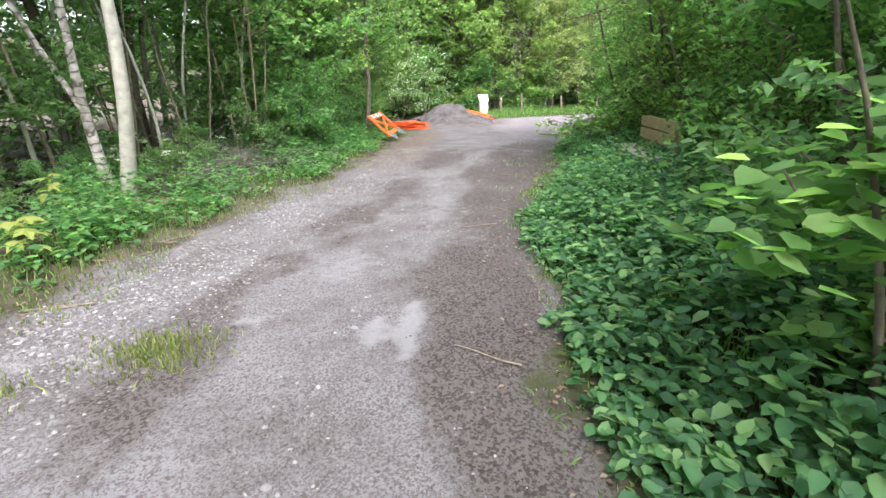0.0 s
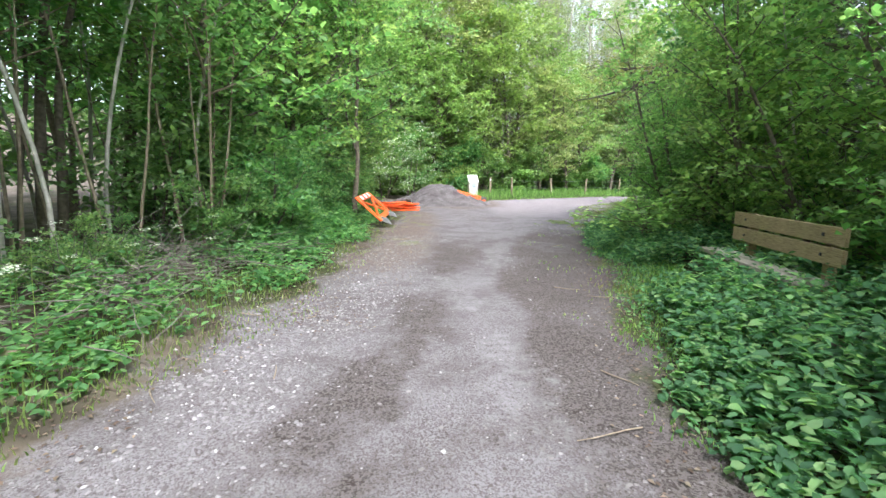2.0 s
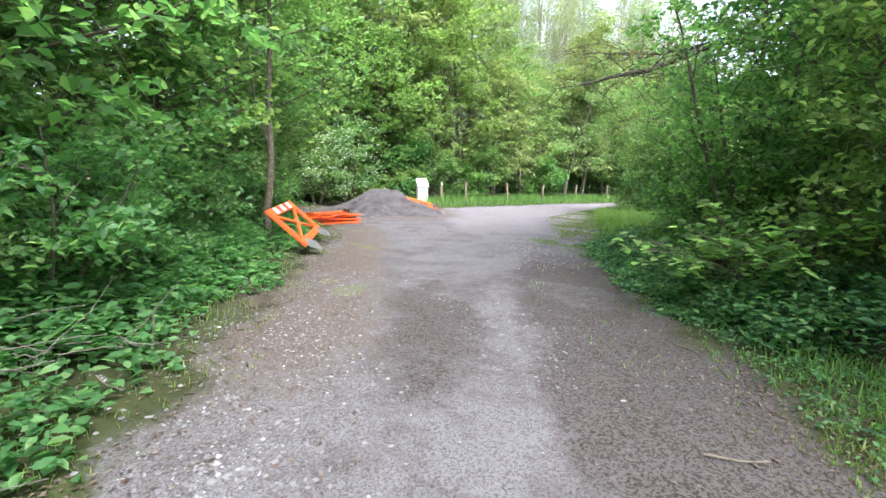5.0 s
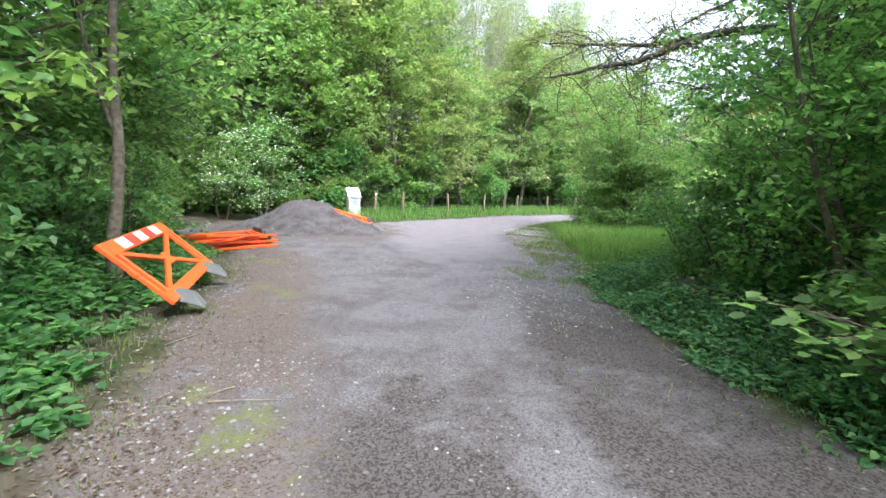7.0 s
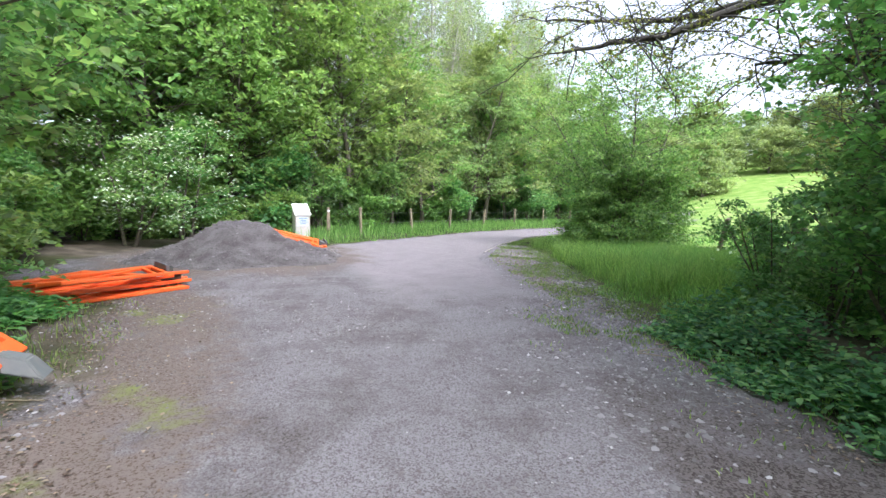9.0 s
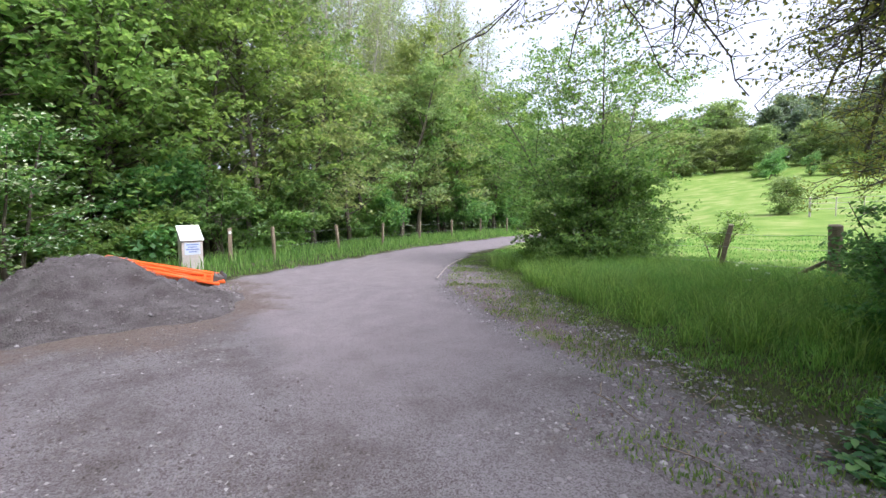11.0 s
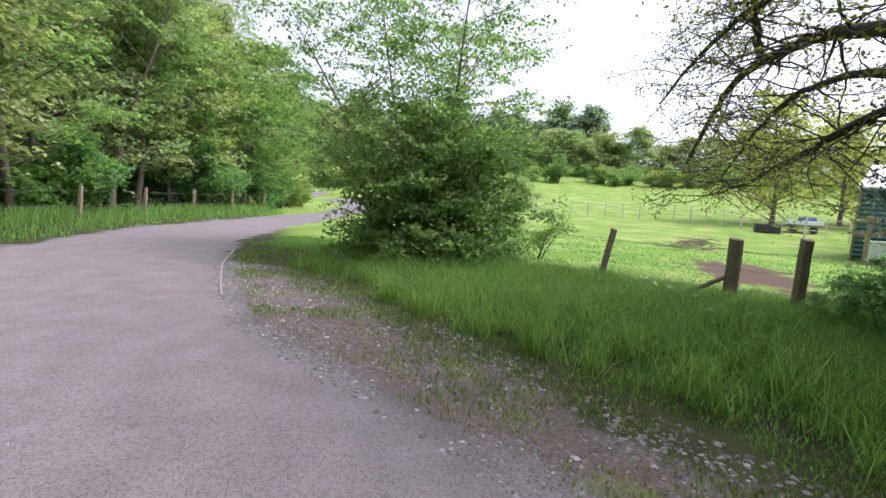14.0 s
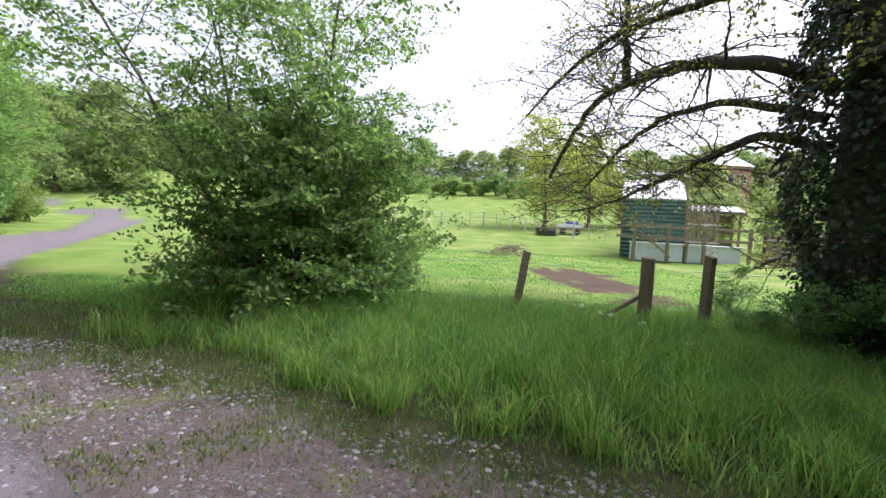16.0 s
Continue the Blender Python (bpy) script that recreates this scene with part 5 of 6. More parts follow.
# ---- the holding beyond the fence ----
def build_shed():
    bx, by = 29.6, 12.55
    z0 = z_at(bx, by)
    t = thing("field_shed", bx, by, z0, "low shed of green corrugated steel with pale roof", "shed", rz=-24)
    t.scale = (1, 0.88, 1)
    ys = np.linspace(-1.65, 1.65, 3)
    zz = np.linspace(0.1, 3.1, 61)
    V, F = [], []
    for j, z in enumerate(zz):
        off = 0.03 * math.sin(j * math.pi / 2)
        for y in ys:
            V.append((off, y, z))
    for j in range(60):
        for i in range(2):
            a = j * 3 + i
            F.append((a, a + 1, a + 4, a + 3))
    me = mesh_from("wall", V, F, M_SHEET)
    w = part("wall", me, t, "green corrugated wall")
    sol = w.modifiers.new("thick", "SOLIDIFY")
    sol.thickness = 0.02
    part("back_wall", box_mesh("back_wall", 0.08, 3.3, 3.6, M_POST, 0.01, (3.0, 0, 1.8)), t)
    for y in (-1.68, 1.68):
        part("side_wall", box_mesh("side_wall", 2.95, 0.06, 3.1, M_SHEET, 0.01, (1.5, y, 1.6)), t)
        part("corner_post", box_mesh("corner_post", 0.1, 0.1, 3.3, M_POST, 0.01, (-0.06, y, 1.65)), t)
    roof = Matrix.Rotation(radians(-22), 4, "Y")
    part("roof", box_mesh("roof", 3.3, 3.45, 0.07, M_ROOF, 0.015, (1.5, 0.1, 3.75), roof), t, "pale sheet roof")
    tank = thing("water_tank", 29.0, 11.0, z_at(29.0, 11.0), "long pale galvanised tank behind rails", "tank")
    for i, (y, ln) in enumerate(((1.6, 2.3), (-1.1, 2.7))):
        part("trough", box_mesh("trough", 0.9, ln, 0.85, M_TANK, 0.05, (0, y, 0.42)), tank)
        part("rim", box_mesh("rim", 1.0, ln + 0.08, 0.07, M_ROOF, 0.02, (0, y, 0.87)), tank)
    part("divider", box_mesh("divider", 0.1, 0.12, 1.1, M_POST, 0.01, (-0.5, 0.35, 0.5)), tank)
    rails = thing("paddock_rails", 28.2, 11.2, z_at(28.2, 11.2), "grey timber paddock rails on posts", "fence")
    for z in (1.2, 1.75):
        part("rail", box_mesh("rail", 0.06, 5.8, 0.13, M_POST, 0.01, (0, 0, z), None, 0.006), rails)
        part("side_rail", box_mesh("side_rail", 2.2, 0.06, 0.11, M_POST, 0.01, (1.1, 2.85, z), None, 0.006), rails)
    for y in (-2.85, -0.6, 1.2, 2.85):
        part("post", post_mesh(0.14, 0.14, 2.1, M_POST, y), rails, "", pose(0.08, y, 0))
    brace = box_mesh("brace", 0.05, 2.0, 0.1, M_POST, 0.008, (-0.05, 1.9, 0.9), Matrix.Rotation(radians(38), 4, "X"))
    part("brace", brace, rails)
    pan = thing("board_fence", 27.8, 6.3, z_at(27.8, 6.3), "brown close-boarded timber fence with rails", "fence")
    for i in range(22):
        part("board", box_mesh("board", 0.022, 0.145, 1.5 + 0.04 * math.sin(i * 2.1), M_POST, 0.004, (0, -1.7 + i * 0.158, 0.8)), pan)
    for z in (0.35, 1.25):
        part("rail", box_mesh("rail", 0.06, 3.6, 0.1, M_EDGE, 0.01, (-0.045, 0, z)), pan)
    for y in (-1.8, 0.0, 1.75):
        part("post", post_mesh(0.12, 0.12, 1.9, M_BARK_DARK, y), pan, "", pose(-0.12, y, 0))
    gate = thing("yard_screen", 31.8, 9.2, z_at(31.8, 9.2), "weathered timber screen of boards and rails", "screen")
    for i in range(9):
        part("board", box_mesh("board", 0.03, 0.24, 3.0, M_POST, 0.005, (0, -1.3 + i * 0.32, 1.5)), gate)
    for z in (0.9, 1.9, 2.8):
        part("rail", box_mesh("rail", 0.06, 3.0, 0.1, M_EDGE, 0.01, (-0.05, 0, z)), gate)
    cano = thing("yard_canopy", 36.0, 9.3, z_at(36, 9.3), "open timber canopy with pale roof", "canopy")
    part("roof", box_mesh("roof", 2.4, 3.0, 0.16, M_ROOF, 0.04, (0, 0, 4.75)), cano)
    part("fascia", box_mesh("fascia", 0.08, 3.4, 0.16, M_POST, 0.01, (-1.25, 0, 4.58)), cano)
    for y in (-1.3, 1.3):
        part("post", post_mesh(0.18, 0.18, 4.9, M_POST, y), cano, "", pose(-1.0, y, 0))
        part("post", post_mesh(0.18, 0.18, 4.9, M_POST, y + 5), cano, "", pose(1.0, y, 0))


build_shed()


def build_house():
    hx, hy = 68.0, -16.0
    t = thing("house", hx, hy, z_at(hx, hy) - 0.2, "red brick house with dark windows behind the yard", "house")
    part("wall", box_mesh("wall", 6.0, 5.2, 7.0, M_BRICK, 0.02, (3.0, 0, 3.5)), t)
    roof = bmesh.new()
    a = [roof.verts.new(p) for p in ((-0.3, -2.9, 7.0), (6.3, -2.9, 7.0), (6.3, 2.9, 7.0), (-0.3, 2.9, 7.0), (1.8, 0, 9.0), (4.2, 0, 9.0))]
    for f in ((3, 2, 1, 0), (0, 1, 5, 4), (2, 3, 4, 5), (1, 2, 5), (3, 0, 4)):
        roof.faces.new([a[i] for i in f])
    me = bpy.data.meshes.new("roof")
    roof.to_mesh(me)
    roof.free()
    me.materials.append(M_ROOF)
    part("roof", me, t, "pale grey roof")
    for y in (-1.5, 0.2, 1.7):
        for z in (2.0, 5.3):
            w = part("window", box_mesh("window", 0.1, 0.95, 1.25, M_BOARD, 0.01, (-0.01, y, z)), t)
            part("pane", box_mesh("pane", 0.04, 0.8, 1.1, M_GLASS, 0.004, (-0.06, y, z)), w, "dark glass")


build_house()


def build_lean_to():
    """Open-fronted store with a sloping pale sheet roof on round posts."""
    x, y = 34.0, 7.6
    t = thing("lean_to", x, y, z_at(x, y), "open timber lean-to with pale sheet roof", "shelter", rz=-24)
    tilt = Matrix.Rotation(radians(-9), 4, "Y")
    part("roof", box_mesh("roof", 2.6, 4.2, 0.06, M_ROOF, 0.012, (0, 0, 2.75), tilt), t, "pale weathered sheet roof")
    for py in (-1.9, 0.0, 1.9):
        part("post", post_mesh(0.13, 0.13, 2.7, M_POST, py), t, "", pose(-1.15, py, 0))
        part("post", post_mesh(0.13, 0.13, 3.0, M_POST, py + 9), t, "", pose(1.15, py, 0))
    for z in (0.7, 1.5, 2.2):
        part("back_board", box_mesh("back_board", 0.04, 4.0, 0.5, M_POST, 0.008, (1.22, 0, z), None, 0.004), t)
    part("front_beam", box_mesh("front_beam", 0.1, 4.1, 0.14, M_POST, 0.01, (-1.15, 0, 2.48)), t)


build_lean_to()
t = thing("water_trough", 44.4, 14.4, z_at(44.4, 14.4), "black plastic water trough in the field", "trough")
part("tub", box_mesh("tub", 0.8, 1.6, 0.55, M_BLACK, 0.08, (0, 0, 0.28)), t)
part("rim", box_mesh("rim", 0.88, 1.68, 0.06, M_RUBBER, 0.02, (0, 0, 0.56)), t)
t = thing("trailer", 45.6, 12.2, z_at(45.6, 12.2), "small flat trailer with a blue crate on it", "trailer")
part("bed", box_mesh("bed", 1.4, 2.2, 0.1, M_POST, 0.01, (0, 0, 0.55)), t)
part("side_board", box_mesh("side_board", 0.05, 2.2, 0.3, M_ROOF, 0.01, (-0.7, 0, 0.75)), t)
for y in (-0.6, 0.6):
    w = bmesh.new()
    bmesh.ops.create_cone(w, cap_ends=True, segments=20, radius1=0.26, radius2=0.26, depth=0.18, matrix=Matrix.Translation((-0.6, y, 0.26)) @ Matrix.Rotation(math.pi / 2, 4, "Y"))
    bmesh.ops.bevel(w, geom=w.edges[:], offset=0.02, segments=2, affect="EDGES")
    me = bpy.data.meshes.new("wheel")
    w.to_mesh(me)
    w.free()
    me.materials.append(M_BLACK)
    part("wheel", me, t)
ob = new("crate", box_mesh("crate", 0.8, 0.9, 0.55, M_BLUEBOX, 0.03, (0, 0, 0.28)))
ob.matrix_basis = pose(45.6, 11.9, z_at(45.6, 12.2) + 0.602)
tagged(ob, "blue plastic crate standing on the trailer", "crate")

# rail fence across the field
ff = thing("paddock_fence", 48, 18, z_at(48, 18), "pale post and rail fence crossing the field", "fence")
fo2 = np.array([48, 18, z_at(48, 18)])
fl = [(44.0, 31.0), (46.0, 27.0), (48.0, 23.0), (50.0, 19.0), (46.0, 15.8), (42.0, 12.8), (38.5, 10.4)]
prev = None
for i, (x, y) in enumerate(fl):
    p = np.array([x, y, z_at(x, y)]) - fo2
    part("post", post_mesh(0.11, 0.11, 1.6, M_EDGE, 40 + i), ff, "", Matrix.Translation(p))
    if prev is not None:
        for h in (0.55, 0.95, 1.3):
            part("rail", strand([prev + (0, 0, h), p + (0, 0, h)], 0.016, M_EDGE, "rail", 4), ff)
        for k in (0.33, 0.67):
            q = prev + (p - prev) * k
            part("pale", box_mesh("pale", 0.05, 0.07, 1.35, M_EDGE, 0.006, tuple(q + (0, 0, 0.68))), ff)
    prev = p

# heap of cut branches in the field
rng = np.random.default_rng(55)
lines = []
for i in range(90):
    a = rng.uniform(0, 6.28)
    p = np.array([rng.normal() * 0.45, rng.normal() * 0.6, 0])
    p[2] = max(0.03, 0.5 - 0.5 * np.hypot(p[0], p[1]) + rng.uniform(-0.1, 0.1))
    lines.append((curve_pts(p, (math.cos(a), math.sin(a), rng.uniform(-0.3, 0.15)), rng.uniform(0.5, 1.2), 4, 0, rng, 0.12), np.linspace(0.02, 0.006, 5), 4))
v, f = tubes(lines)
v[:, 2] = np.maximum(v[:, 2], 0.0)
ob = new("brush_heap", fast_mesh("brush_heap", v, f, M_TWIG))
ob.matrix_basis = pose(29.0, 20.0, z_at(29, 20.0))
tagged(ob, "heap of cut grey branches in the field", "brush heap", kind="stuff")

# brushwood and a log beside the two pale trunks
for bx, by, n, seed, L in ((-1.1, 10.9, 70, 5, 0.9), (-2.6, 8.2, 40, 6, 1.2), (-1.5, 12.4, 45, 7, 0.8), (-0.85, 9.9, 90, 8, 0.9), (-1.7, 11.3, 110, 9, 1.0), (-0.6, 12.0, 70, 10, 0.8)):
    rng = np.random.default_rng(seed)
    lines = []
    for i in range(n):
        a = rng.uniform(0, 6.28)
        p = np.array([rng.normal() * 0.35, rng.normal() * 0.6, rng.uniform(0.02, 0.4)])
        lines.append((curve_pts(p, (math.cos(a), math.sin(a), rng.uniform(-0.15, 0.5)), rng.uniform(0.3, L), 5, 0, rng, 0.16), np.linspace(0.006, 0.002, 6), 4))
    v, f = tubes(lines)
    v[:, 2] = np.maximum(v[:, 2], -0.05)
    ob = new("brushwood", fast_mesh("brushwood", v, f, M_BRUSH))
    ob.matrix_basis = pose(bx, by, z_at(bx, by))
    tagged(ob, "tangle of dry grey twigs on the verge", "brushwood", kind="stuff")
ob = new("log", strand([(-1.5, 8.15, 0.16), (-1.15, 8.4, 0.17), (-0.85, 8.75, 0.15)], 0.07, M_TWIG, "log", 9))
tagged(ob, "short pale log lying by the trunks", "log")


# young maple on the verge: a thin stem with broad lobed leaves
def maple(x, y, tall, seed):
    rng = np.random.default_rng(seed)
    t = thing("maple_seedling", x, y, z_at(x, y), "young maple with broad yellow-green lobed leaves", "sapling", "maple seedlings")
    v, f = tubes([([(0, 0, -0.03), (0.01, 0.0, tall * 0.5), (0.0, 0.02, tall)], [0.007, 0.005, 0.003], 5)])
    part("stem", fast_mesh("stem", v, f, M_TWIG, True), t)
    for i in range(9):
        a, k = i * 2.4, 0.45 + 0.55 * i / 8
        size = rng.uniform(0.09, 0.14)
        bm = bmesh.new()
        hub = bm.verts.new((0, 0, 0))
        ring = []
        for j in range(11):
            b = -2.6 + 5.2 * j / 10
            q = size * (1.0 - 0.12 * abs(b)) * (1.0 if j % 2 else 0.58)
            ring.append(bm.verts.new((math.cos(b) * q + 0.02, math.sin(b) * q, -0.12 * q - 0.02 * (j % 2))))
        for u, w in zip(ring, ring[1:]):
            bm.faces.new((hub, u, w))
        me = bpy.data.meshes.new("leaf")
        bm.to_mesh(me)
        bm.free()
        me.materials.append(M_WILLOW)
        reach = 0.12 * (1.3 - k)
        part("leaf", me, t, "", pose(math.cos(a) * reach, math.sin(a) * reach, tall * k, rng.uniform(-15, 15), rng.uniform(-5, 25), math.degrees(a)))


maple(-0.87, 6.62, 0.42, 3)
maple(-1.75, 8.0, 0.5, 4)


# ---- hill and distance ----
def hill_kinds():
    # crowns in the paled leaf colours that imitate haze
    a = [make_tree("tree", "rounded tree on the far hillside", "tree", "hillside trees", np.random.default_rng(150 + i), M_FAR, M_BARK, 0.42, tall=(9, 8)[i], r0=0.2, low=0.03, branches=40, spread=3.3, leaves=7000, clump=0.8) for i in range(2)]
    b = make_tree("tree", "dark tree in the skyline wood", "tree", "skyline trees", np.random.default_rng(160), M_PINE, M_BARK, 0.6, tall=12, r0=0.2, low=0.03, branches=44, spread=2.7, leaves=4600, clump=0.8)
    return a, b


ROUND, PINE = hill_kinds()
rh = np.random.default_rng(202)
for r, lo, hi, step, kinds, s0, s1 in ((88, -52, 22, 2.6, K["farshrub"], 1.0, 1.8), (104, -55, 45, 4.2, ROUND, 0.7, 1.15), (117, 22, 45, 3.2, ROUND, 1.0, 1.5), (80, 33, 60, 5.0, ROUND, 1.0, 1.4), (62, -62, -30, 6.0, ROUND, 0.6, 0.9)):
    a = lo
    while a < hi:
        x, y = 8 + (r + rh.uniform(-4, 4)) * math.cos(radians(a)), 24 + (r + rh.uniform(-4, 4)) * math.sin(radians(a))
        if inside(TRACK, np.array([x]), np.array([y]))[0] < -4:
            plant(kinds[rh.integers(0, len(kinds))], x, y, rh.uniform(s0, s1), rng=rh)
        a += math.degrees(step / r) * rh.uniform(0.7, 1.5)
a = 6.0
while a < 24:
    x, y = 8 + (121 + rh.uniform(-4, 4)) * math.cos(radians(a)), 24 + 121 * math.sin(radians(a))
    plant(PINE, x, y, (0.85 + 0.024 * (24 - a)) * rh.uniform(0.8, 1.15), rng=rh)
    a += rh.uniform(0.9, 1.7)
for x, y, s in ((46, 33, 0.35), (40, 3, 0.45), (46, 4.0, 0.5), (55, 3, 0.6), (34, 2.0, 0.45), (58, -8, 0.5), (52, -3, 0.5)):
    plant(ROUND[rh.integers(0, 2)], x, y, s, rng=rh)

# yellowish spring tree behind the shed
rng = np.random.default_rng(88)
for x, y, sc in ((51.0, 13.0, 1.1), (53.0, 8.0, 0.95)):
    v, f, c = grow(rng, tall=9.0 * sc, r0=0.2, low=0.12, branches=36, spread=3.2, leaves=4200, clump=0.6)
    t = thing("tree", x, y, z_at(x, y), "broad tree in yellow-green spring leaf beyond the shed", "tree")
    part("trunk", fast_mesh("trunk", v, f, M_BARK, True), t)
    part("crown", leaf_mesh("crown", c, 0.34, M_WILLOW, rng=rng), t)
# brambles and low growth between the thicket and the oak
for x, y, s in ((7.9, 17.6, 0.62), (8.7, 18.6, 0.55), (9.6, 18.9, 0.6), (10.6, 18.6, 0.65), (11.4, 19.1, 0.5), (9.2, 17.5, 0.75), (11.8, 17.0, 0.7), (10.4, 17.4, 0.75), (13.6, 18.9, 0.4), (12.0, 19.6, 0.3)):
    plant(K["shrub"][rh.integers(0, 3)], x, y, s, rng=rh)


# ---- ground cover ----
def herb_patch(name, pts, heights, size, mat, label, per=13, seed=1):
    """Leafy herbs: whorls of leaves up each stem."""
    rng = np.random.default_rng(seed)
    n = len(pts)
    z = height(pts[:, 0], pts[:, 1])
    k = rng.uniform(0.25, 1.0, (n, per))
    a = rng.uniform(0, 6.28, (n, per))
    reach = (0.05 + 0.09 * (1.15 - k)) * rng.uniform(0.5, 1.4, (n, per))
    c = np.stack([pts[:, 0, None] + np.cos(a) * reach, pts[:, 1, None] + np.sin(a) * reach, z[:, None] + k * heights[:, None]], -1).reshape(-1, 3)
    s = np.repeat(size * (0.75 + 0.5 * rng.random(n)), per)
    ob = new(name, leaf_mesh(name, c, s, mat, 0.68, 0.62, rng, None, True))
    return tagged(ob, label, "plants", kind="stuff")


def scatter(n, x0, x1, y0, y1, keep, seed):
    rng = np.random.default_rng(seed)
    x, y = rng.uniform(x0, x1, n), rng.uniform(y0, y1, n)
    m = keep(x, y, rng.random(n))
    return np.stack([x[m], y[m]], 1)


def dist(p):
    return -inside(TRACK, p[:, 0], p[:, 1])


p = scatter(9000, 2.8, 8.0, 1.5, 13.5, lambda x, y, u: (lambda d: (d > 0.02 + 0.14 * wob(x, y, 3.0) + 0.28 * sm(8.2, 9.2, y)) & (d < 3.6) & (u < 0.9) & (np.hypot(x - 4.75, (y - 11.5) * 0.8) > 0.75) & (x > 2) & ((x < 5.0) | (y < 9.3) | (y > 12.2) | (u < 0.25)))(-inside(TRACK, x, y)), 301)
herb_patch("nettle_patch", p, (0.12 + 0.38 * sm(0.0, 0.9, dist(p))) * RNG.uniform(0.7, 1.2, len(p)), 0.072, M_NETTLE, "deep green bed of nettles beside the track", 15, 1)
p = scatter(5200, 4.6, 9.5, 13.2, 18.6, lambda x, y, u: (lambda d: (d > 0.0 + 0.2 * wob(x, y, 3.0)) & (d < 0.85 + 0.3 * wob(x, y, 1.7)))(-inside(TRACK, x, y)) & (x < 9), 302)
herb_patch("verge_herbs", p, (0.06 + 0.27 * sm(0.0, 0.8, dist(p) + 0.3 * wob(p[:, 0], p[:, 1], 2.6))) * RNG.uniform(0.5, 1.6, len(p)), 0.062, M_NETTLE, "low green leafy herbs along the thicket", 11, 2)
p = scatter(11000, -4.5, 1.2, 1.0, 13.0, lambda x, y, u: (lambda d: (d > 0.3 + 0.3 * wob(x, y, 2.2)) & (d < 3.6) & (u < (0.7 - 0.13 * d) * (0.25 + 0.75 * sm(-0.35, 0.3, wob(x, y, 1.7, 5.0) + 0.4 * wob(x, y, 4.6)))) & (x < 1))(-inside(TRACK, x, y)), 303)
herb_patch("verge_herbs", p, (0.1 + 0.25 * sm(0.0, 1.0, dist(p))) * RNG.uniform(0.35, 1.7, len(p)), 0.075, M_LEAF_SHRUB, "mixed green herbs on the wood verge", 10, 3)
p = scatter(6500, -3.0, 1.4, 12.5, 23.5, lambda x, y, u: (lambda d: (d > 0.35 + 0.45 * wob(x, y, 2.2)) & (u < 0.35 + 0.65 * sm(0.4, 1.0, d)) & (d < 2.8))(-inside(TRACK, x, y)) & (x < 1), 304)
herb_patch("verge_herbs", p, (0.12 + 0.3 * sm(0.3, 1.3, dist(p))) * RNG.uniform(0.6, 1.3, len(p)), 0.095, M_LEAF_SHRUB, "mixed green herbs under the wood edge", 10, 4)


def grass(name, pts, heights, mat, label, width=0.006, seed=1, lean=0.45):
    rng = np.random.default_rng(seed)
    roots = np.stack([pts[:, 0], pts[:, 1], height(pts[:, 0], pts[:, 1]) - 0.01], 1)
    ob = new(name, blade_mesh(name, roots, heights * rng.uniform(0.55, 1.25, len(pts)), mat, width, lean, rng))
    return tagged(ob, label, "grass", kind="stuff")


def on_grass(x, y, u):
    d = -inside(TRACK, x, y)
    return (d > 0.55 + 0.45 * wob(x, y, 1.7) + 0.9 * sm(25.5, 27.5, y) * sm(13.6, 12.2, x)) & (x > 6.5) & (u < 0.55 + 0.45 * sm(-0.5, 0.5, wob(x, y, 2.6, 3.0)))


p = scatter(130000, 6.8, 15.2, 18.2, 32.0, on_grass, 310)
d = dist(p)
grass("long_grass", p, 0.06 + 0.28 * np.maximum(sm(27.0, 25.0, p[:, 1]), sm(3.2, 2.0, np.hypot(p[:, 0] - 13.6, p[:, 1] - 26))) * sm(0.8, 2.2, d + 0.5 * wob(p[:, 0], p[:, 1], 2.1) + 0.3 * wob(p[:, 0], p[:, 1], 6.0, 2.0)) * (1 - 0.45 * sm(26.5, 29.0, p[:, 1])) * sm(15.4, 13.2, p[:, 0]), M_GRASS, "long bright green grass on the verge", 0.0055, 11, 0.95)
rng = np.random.default_rng(333)
tc = scatter(420, 8.0, 13.6, 19.0, 27.5, lambda x, y, u: (-inside(TRACK, x, y) > 0.5) & (x < 13.4), 334)
p = np.repeat(tc, 75, 0) + rng.normal(size=(len(tc) * 75, 2)) * 0.08
grass("grass_tussock", p, np.repeat(rng.uniform(0.18, 0.46, len(tc)), 75), M_GRASS, "arching green grass tussocks on the verge", 0.0055, 17, 1.1)
p = scatter(60000, 2.5, 26.0, 29.0, 44.5, lambda x, y, u: (lambda d: (d > 0.08 + 0.15 * wob(x, y, 2.2)) & (d < 2.8) & (y > 30.0 + 0.55 * (x - 5)) & (u < 0.95))(-inside(TRACK, x, y)), 311)
grass("far_verge_grass", p, 0.12 + 0.3 * sm(0.2, 1.4, dist(p)), M_GRASS, "long grass between the path and the wood", 0.011, 12)
p = scatter(42000, -1.6, 1.6, 2.0, 23.5, lambda x, y, u: (lambda d: (d > -0.25 + 0.35 * wob(x, y, 1.9)) & (d < 0.95) & (u < 0.8 - 0.35 * sm(8, 11, y) - 0.4 * sm(10, 13, y) * sm(-0.2, 0.3, wob(x, y, 3.0))))(-inside(TRACK, x, y)) & (x < 1.5), 312)
grass("verge_grass", p, 0.05 + 0.13 * sm(-0.1, 0.8, dist(p)), M_VERGE, "short pale grass at the track edge", 0.005, 13, 0.7)
